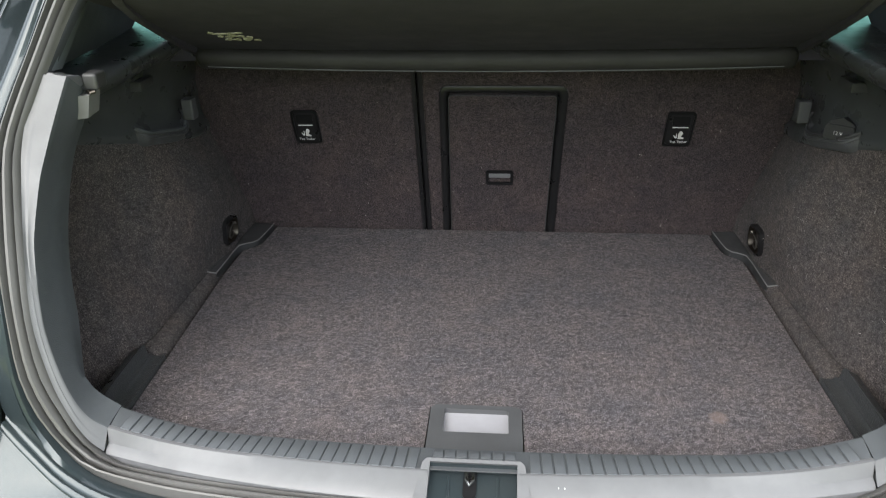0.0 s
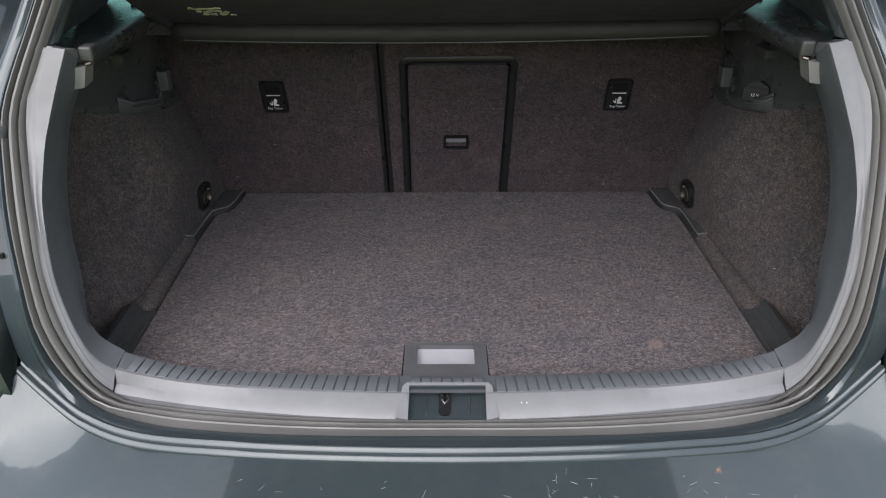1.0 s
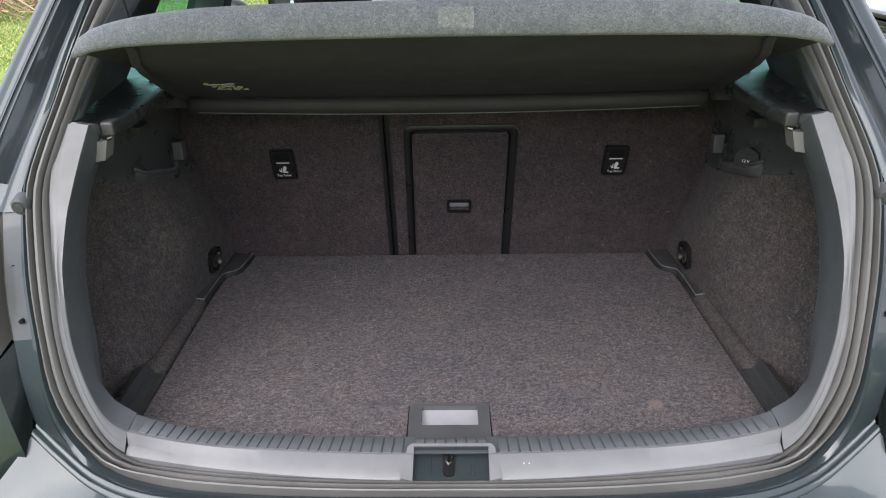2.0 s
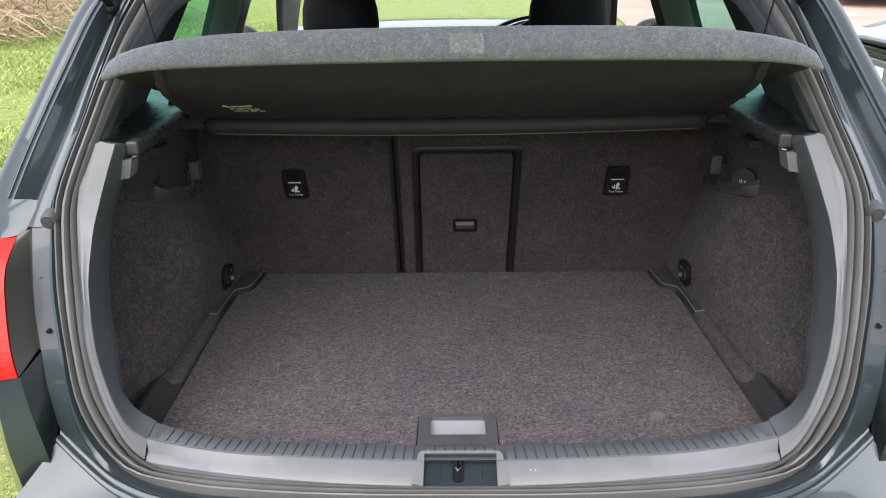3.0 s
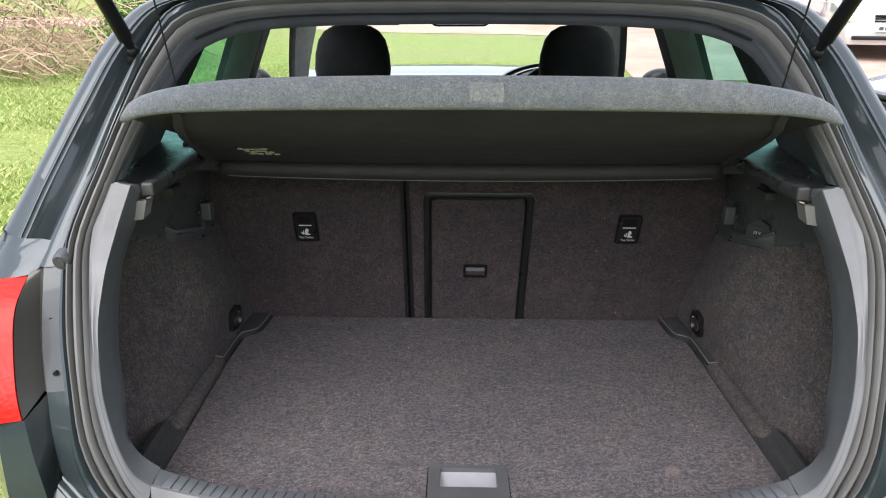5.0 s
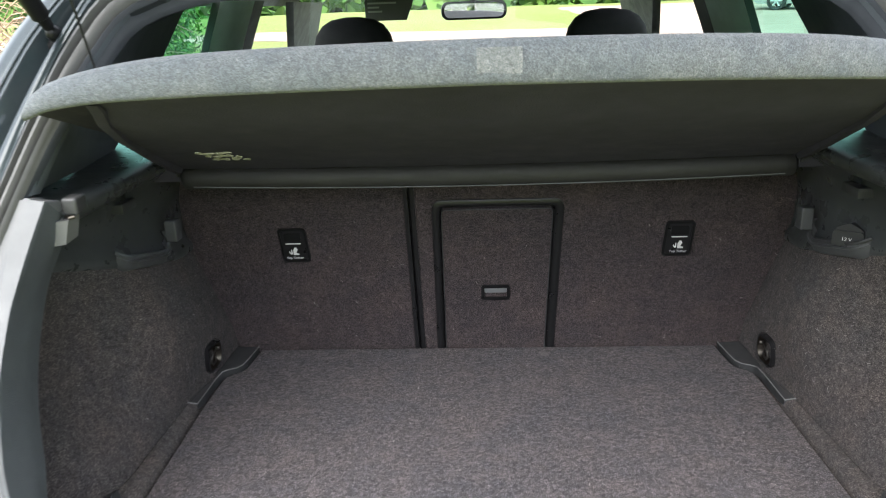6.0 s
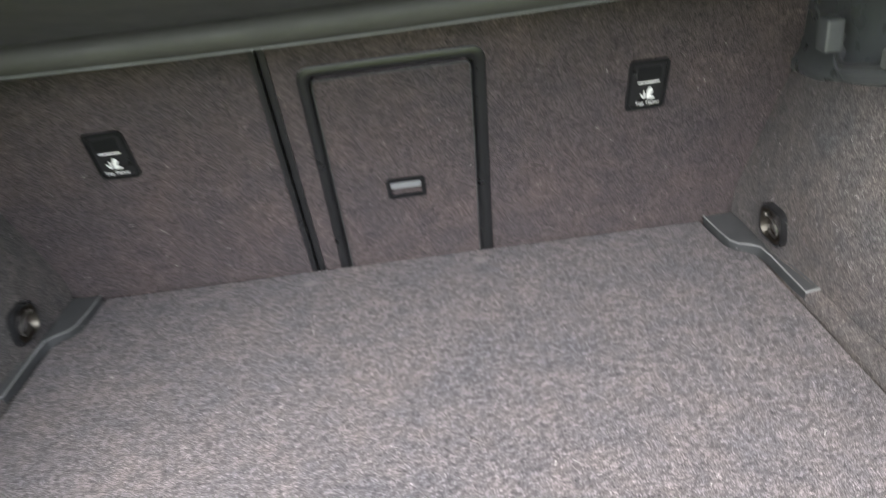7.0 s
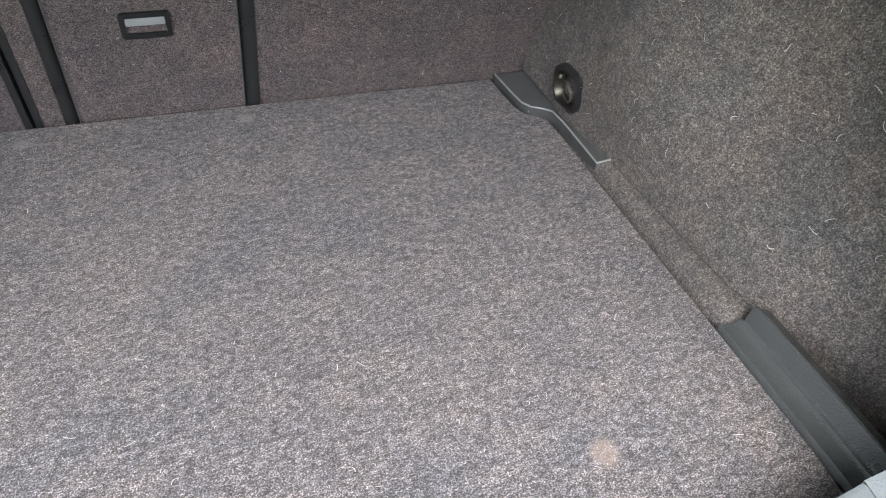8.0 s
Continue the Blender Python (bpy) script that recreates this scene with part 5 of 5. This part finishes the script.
def parked_car(name, place, turn, mat, label, trim):
    """A saloon-height car; its nose points along its own -y."""
    m = Matrix.Translation(place) @ pose(0, 0, 0, 0, 0, turn)
    top = thing(name, place, label, "car", "parked cars")

    def put(nm, bm, mt, parent=top, lab=""):
        bmesh.ops.transform(bm, matrix=m, verts=bm.verts[:])
        return part(nm, bm, mt, parent, lab)

    bm = bmesh.new()
    secs = [(-2.05, .60, .30, .62), (-2.0, .72, .22, .68), (-1.85, .80, .20, .74), (-1.3, .84, .20, .88), (-.75, .85, .20, .95), (.0, .86, .20, .97), (1.2, .85, .20, .98), (1.85, .80, .22, .95), (2.0, .70, .30, .88)]
    loops = []
    for y, w, zb, zt in secs:
        zm = (zb + zt) / 2
        loops.append([(-w * .9, y, zb), (-w, y, zm - .08), (-w, y, zm + .04), (-w * .97, y, zt - .05), (-w * .8, y, zt), (0, y, zt + .03), (w * .8, y, zt), (w * .97, y, zt - .05), (w, y, zm + .04), (w, y, zm - .08), (w * .9, y, zb)])
    loft(bm, loops, closed=True, cap=True)
    body = put("body", bm, mat)
    bm = bmesh.new()
    loft(bm, [[(sx_ * w, y, z) for sx_ in np.linspace(-1, 1, 9)] for y, w, z in ((-.78, .68, .94), (-.05, .56, 1.40), (.3, .56, 1.44), (1.1, .56, 1.42), (1.75, .62, .98))])
    for k in (-1, 1):
        loft(bm, [[(k * .70, y0, .95), (k * .56, y1, z)] for y0, y1, z in ((-.78, -.05, 1.40), (0, .3, 1.44), (1.0, 1.1, 1.42), (1.75, 1.45, 1.2))])
    put("cabin", bm, M_CARGLASS, top, "dark car windows")
    bm = bmesh.new()
    loft(bm, [[(sx_ * .57, y, z + .012 - .03 * sx_ * sx_) for sx_ in np.linspace(-1, 1, 9)] for y, z in ((-.10, 1.385), (.3, 1.445), (1.1, 1.425), (1.3, 1.36))])
    put("roof", bm, mat)
    for x in (-.80, .80):
        for y in (-1.3, 1.25):
            bm = bmesh.new()
            loft(bm, [[(x + w, y + r * math.cos(a), .30 + r * math.sin(a)) for r, w in ((.19, -.09), (.28, -.10), (.30, -.07), (.30, .07), (.28, .10), (.19, .09))] for a in np.linspace(0, 2 * math.pi, 29)])
            ty = put("tyre", bm, M_TYRE)
            bm = bmesh.new()
            for k in range(6):
                a = 2 * math.pi * k / 6
                tube(bm, [(x + .085 * np.sign(x), y + r * math.cos(a), .30 + r * math.sin(a)) for r in (0, .10, .19)], [.04, .03, .035], 6)
            put("rim", bm, M_SILVER, ty)
    for x in (-.56, .56):
        bm = bmesh.new()
        box(bm, x - .19, x + .19, -2.06, -1.80, .60, .74, .04, 3)
        put("headlight", bm, M_CLEARLENS)
    bm = bmesh.new()
    for k in range(3):
        box(bm, -.30, .30, -2.075, -1.98, .60 + k * .045, .63 + k * .045, .008, 1)
    put("grille", bm, M_BLACK)
    bm = bmesh.new()
    box(bm, -.62, .62, -2.10, -1.95, .30, .37, .02, 2)
    put("lower_grille", bm, M_BLACK)
    bm = bmesh.new()
    box(bm, -.26, .26, -2.10, -2.05, .44, .55, .004, 1)
    pl = put("number_plate", bm, M_PLATE)
    for k in range(5):
        bm = bmesh.new()
        box(bm, -.22 + k * .09, -.15 + k * .09, -2.104, -2.098, .465, .525)
        put("plate_bar", bm, M_BAR, pl)
    for k in (-1, 1):
        bm = bmesh.new()
        box(bm, k * .862 - .012, k * .862 + .012, -1.0, 1.0, .50, .56, .008, 2)
        put("side_moulding", bm, trim)
    return top


M_RUBSTRIP = plastic("rub_strip", (0.05, 0.05, 0.055), 0.5)
parked_car("parked_car", (8.0, 14.6, ground_z(8, 14.6)), -18, M_SILVER, "silver car parked on the gravel track", M_SILVER)
parked_car("parked_car", (11.2, 26.0, ground_z(11.2, 26)), 62, M_SILVER, "silver hatchback parked far along the track", M_SILVER)
parked_car("parked_car", (5.05, 4.6, ground_z(5, 4.6)), -92, M_GREYCAR, "mid-grey car parked across beside the grass", M_RUBSTRIP)


def leaf_material(name, a, b, c):
    m = material(name, a, 0.6, spec=0.3)
    n, l = m.node_tree.nodes, m.node_tree.links
    geo, rp = n.new("ShaderNodeNewGeometry"), n.new("ShaderNodeValToRGB")
    l.new(geo.outputs["Random Per Island"], rp.inputs[0])
    rp.color_ramp.elements[0].color, rp.color_ramp.elements[1].color = (*a, 1), (*c, 1)
    e = rp.color_ramp.elements.new(.5)
    e.color = (*b, 1)
    base(m, rp.outputs[0])
    return m


M_BLADES = leaf_material("grass_blades", (0.11, 0.18, 0.038), (0.25, 0.335, 0.090), (0.46, 0.45, 0.20))
M_LEAVES = leaf_material("hedge_leaves", (0.030, 0.085, 0.014), (0.070, 0.16, 0.028), (0.15, 0.26, 0.05))
M_TWIGS = leaf_material("dead_stems", (0.12, 0.075, 0.045), (0.25, 0.17, 0.105), (0.40, 0.31, 0.21))


def sheet(name, verts, faces, mat, label, category):
    me = bpy.data.meshes.new(name)
    me.from_pydata(verts, [], faces)
    me.materials.append(mat)
    return tagged(new(name, me), label, category, kind="stuff")


rng = np.random.default_rng(7)


def blades(count, area, lo, hi, wide):
    V, F = [], []
    for x, y in zip(rng.uniform(*area[:2], count), rng.uniform(*area[2:], count)):
        if abs(x - X0) < .95 and -.2 < y < 3.7:
            continue
        if y > 10.3 and x > track_edge(y) - .1 or 17.9 < y + .32 * min(5, max(-6, x)) < 21.5 and rng.random() < .93:
            continue
        n = noise.noise((x * .8, y * .8, 3))
        if n < -.25 and rng.random() < .7:
            continue
        h, a, b = rng.uniform(lo, hi) * (1 + .7 * n), rng.uniform(0, 6.283), rng.uniform(.2, 1.0)
        z = ground_z(x, y) - .005
        dx, dy = math.cos(a), math.sin(a)
        i = len(V)
        V += [(x - dy * wide, y + dx * wide, z), (x + dy * wide, y - dx * wide, z), (x + dx * h * b * .5 - dy * wide * .6, y + dy * h * b * .5 + dx * wide * .6, z + h * .7), (x + dx * h * b * 1.3, y + dy * h * b * 1.3, z + h)]
        F += [(i, i + 1, i + 2), (i + 2, i + 1, i + 3)]
    return V, F


V, F = blades(80000, (-8.0, -1.2, 1.0, 12.0), .025, .070, .0028)
sheet("grass", V, F, M_BLADES, "uneven green grass with yellow blades", "grass")
V, F = blades(26000, (-5.0, 5.0, 5.0, 19.0), .010, .024, .006)
sheet("grass", V, F, M_BLADES, "short grass in front of the car", "grass")

# hedge of broad leaves on the left, with a heap of dead bramble stems
V, F = [], []
for k in range(46):
    u = rng.uniform(0, 1)
    cx, cy, r = -4.6 - 9.5 * u + rng.normal(0, .3), 12.3 - 3.0 * u + rng.normal(0, .5), rng.uniform(.35, .8)
    if -8.6 < cx < -6.0 and rng.random() < .75:
        continue
    cz = ground_z(cx, cy) + rng.uniform(.2, 1.9)
    for j in range(330):
        d = rng.normal(0, 1, 3)
        d /= np.linalg.norm(d)
        p = np.array((cx, cy, cz)) + d * r * rng.uniform(.6, 1.08) * (1, 1, .85)
        a = rng.normal(0, 1, 3)
        a /= np.linalg.norm(a)
        b = np.cross(a, d)
        b /= np.linalg.norm(b) + 1e-6
        s = rng.uniform(.03, .075)
        i = len(V)
        V += [tuple(p - a * s), tuple(p + b * s * .5 + d * s * .25), tuple(p + a * s), tuple(p - b * s * .5 + d * s * .25)]
        F += [(i, i + 1, i + 2), (i, i + 2, i + 3)]
sheet("hedge", V, F, M_LEAVES, "broad-leaved green hedge beside the grass", "hedge")
V, F = [], []
for k in range(760):
    x, y = rng.uniform(-9.2, -5.6), rng.uniform(9.6, 12.2)
    z = ground_z(x, y) + abs(rng.normal(0, .55))
    a, L, bend = rng.uniform(0, 6.283), rng.uniform(.5, 1.6), rng.uniform(.1, .5)
    pts = [np.array((x + math.cos(a) * L * t, y + math.sin(a) * L * t * .6, z + bend * math.sin(t * 3.1) + rng.normal(0, .03))) for t in np.linspace(0, 1, 6)]
    w = rng.uniform(.004, .009)
    for p, q in zip(pts, pts[1:]):
        i = len(V)
        V += [tuple(p + (0, 0, w)), tuple(p - (0, w, w)), tuple(q - (0, w, w)), tuple(q + (0, 0, w)), tuple(p + (0, w, -w)), tuple(q + (0, w, -w))]
        F += [(i, i + 1, i + 2, i + 3), (i, i + 3, i + 5, i + 4), (i + 1, i + 4, i + 5, i + 2)]
sheet("bramble_heap", V, F, M_TWIGS, "tangled heap of dead brown bramble stems", "brambles")
# far trees close the view; unseen tall ones added to dim the low sky
V, F = [], []
for k in range(420):
    a = rng.uniform(-3.14, 3.14)
    R = rng.uniform(60, 75)
    cx, cy, r = R * math.sin(a), R * math.cos(a), rng.uniform(1.2, 3.2)
    # kept low ahead so that the bonnet reflects open sky
    cz = ground_z(cx, cy) + rng.uniform(.3, 8.5 if abs(a) > .6 else 1.5)
    for j in range(90):
        d = rng.normal(0, 1, 3)
        d /= np.linalg.norm(d)
        p = np.array((cx, cy, cz)) + d * r * rng.uniform(.6, 1.1)
        t1, t2 = rng.normal(0, .7, 3), rng.normal(0, .7, 3)
        i = len(V)
        V += [tuple(p), tuple(p + t1), tuple(p + t1 + t2), tuple(p + t2)]
        F += [(i, i + 1, i + 2, i + 3)]
sheet("far_trees", V, F, M_LEAVES, "added distant trees, taller out of view to dim the low sky", "trees")
# card in the windscreen
bm = bmesh.new()
plate(bm, [(-.07, -.06), (.075, -.06), (.12, .05), (.12, .06), (-.07, .06)], .001, pose(-.296, 2.02, 1.335, 90, 0, 0))
card = tagged(part("window_card", bm, material("grey_card", (0.16, 0.16, 0.17), 0.6)), "dark grey printed card hung in the windscreen", "card")
for k, w in enumerate((.03, .10, .04, .05)):
    bm = bmesh.new()
    box(bm, -.356, -.356 + w, 2.0165, 2.0185, 1.345 - .014 * k, 1.351 - .014 * k)
    part("card_bar", bm, M_INK, card)

# ---- wear: scratches on the bumper, lint on the felt ----
from mathutils.bvhtree import BVHTree
tree = BVHTree.FromPolygons([v.co.copy() for v in bumper.data.vertices], [tuple(p.vertices) for p in bumper.data.polygons])


def on_bumper(x, y):
    hit, n, _, _ = tree.ray_cast(Vector((x, y, 1.0)), Vector((0, 0, -1)))
    return (hit, n) if hit else (None, None)


def mark(places, width, name, mat, label):
    """A thin strip that follows the bumper through the places given."""
    got = [on_bumper(x, y) for x, y in places]
    if any(h is None for h, n in got):
        return
    bm = bmesh.new()
    rows = []
    for i, (h, n) in enumerate(got):
        d = (got[min(i + 1, len(got) - 1)][0] - got[max(i - 1, 0)][0]).normalized()
        side = d.cross(n).normalized()
        w = width * (1 if 0 < i < len(got) - 1 else .3)
        rows.append([h + n * .0001 - side * w, h + n * .0004, h + n * .0001 + side * w])
    loft(bm, rows)
    part(name, bm, mat, bumper, label)


M_SCRATCH = material("pale_scratch", (0.25, 0.27, 0.28), 0.5)
random.seed(11)
for k in range(64):
    x, y, a, L = random.uniform(-.40, .42), random.uniform(-.29, -.222), random.uniform(-1.5, 1.5), random.uniform(.002, .014)
    if random.random() < .5:
        x = random.uniform(.12, .36)
    mark([(x + math.cos(a) * L * t + random.uniform(-.001, .001), y + math.sin(a) * L * t) for t in (0, .35, .7, 1)], random.uniform(.00010, .00032), "scratch", M_SCRATCH, "")

V, F = [], []


def hair(p, u, v, n, L, w):
    """A short bent fibre lying on a surface with the directions u and v and the normal n."""
    a, c = rng.uniform(0, 6.283), rng.uniform(-1.6, 1.6)
    if n[2] > .9 and -.075 < p[0] < .07 and p[1] < .072:
        return
    q, prev = np.array(p, float), None
    for k in range(5):
        t = a + c * k / 4
        d = math.cos(t) * u + math.sin(t) * v
        s = -math.sin(t) * u + math.cos(t) * v
        lift = n * (.0006 + .0014 * math.sin(math.pi * k / 4))
        i = len(V)
        V.extend([tuple(q + lift - s * w), tuple(q + lift + s * w)])
        if k:
            F.append((i - 2, i - 1, i + 1, i))
        q = q + d * L / 4


ex, ey, ez = np.eye(3)
for k in range(170):
    hair((rng.uniform(-.48, .48), rng.uniform(-.03, .64), FLOOR), ex, ey, ez, rng.uniform(.003, .011), rng.uniform(.00012, .0003))
for k in range(2600):
    hair((rng.uniform(-.485, .485), rng.uniform(-.035, .645), FLOOR - .0006), ex, ey, ez, rng.uniform(.002, .005), rng.uniform(.00008, .00018))
for k in range(330):
    s = 1 if rng.random() < .6 else -1
    y, u = rng.uniform(.02, .62), rng.uniform(.05, .9) ** 1.2
    zb = band(y)
    x, z = wall_x(y, u), .694 + (zb - .694) * u
    if y < edge_y(z) + .02:
        continue
    hair((s * (x - .0015) + X0, y, z), ey, ez, -s * ex, rng.uniform(.003, .013), rng.uniform(.00012, .0003))
for k in range(160):
    x, v = rng.uniform(-.5, .5), rng.uniform(.01, .30)
    p = SEAT @ Vector((x, v, .0008))
    hair(tuple(p), ex, np.array(SEAT.to_3x3() @ Vector((0, 1, 0))), np.array(SEAT.to_3x3() @ Vector((0, 0, 1))), rng.uniform(.003, .007), .00015)
M_LINT = leaf_material("pale_lint", (0.05, 0.048, 0.048), (0.16, 0.15, 0.15), (0.42, 0.40, 0.38))
sheet("lint", V, F, M_LINT, "pale lint and hairs caught in the felt", "lint")

# ribs of the sill, last
for x in np.linspace(-.4375, .4375, 61):
    if .056 < abs(x) < .066:
        continue
    ob = new("rib", RIB_S if abs(x) < .06 else RIB)
    ob.parent = sill
    ob.matrix_parent_inverse = sill.matrix_world.inverted()
    ob.matrix_world = Matrix.Translation((x + view_shift(-.09), -.0940 + .1515 * x * x, .7025 + .75 * rise(x))) @ pose(0, 0, 0, -9.0 + 500 * rise(x), -math.degrees(math.atan(1.4 * rise(x) / .15)) * np.sign(x), math.degrees(math.atan(.303 * x))) @ Matrix.Diagonal((1, .98 - 1.6 * x * x, 1, 1))
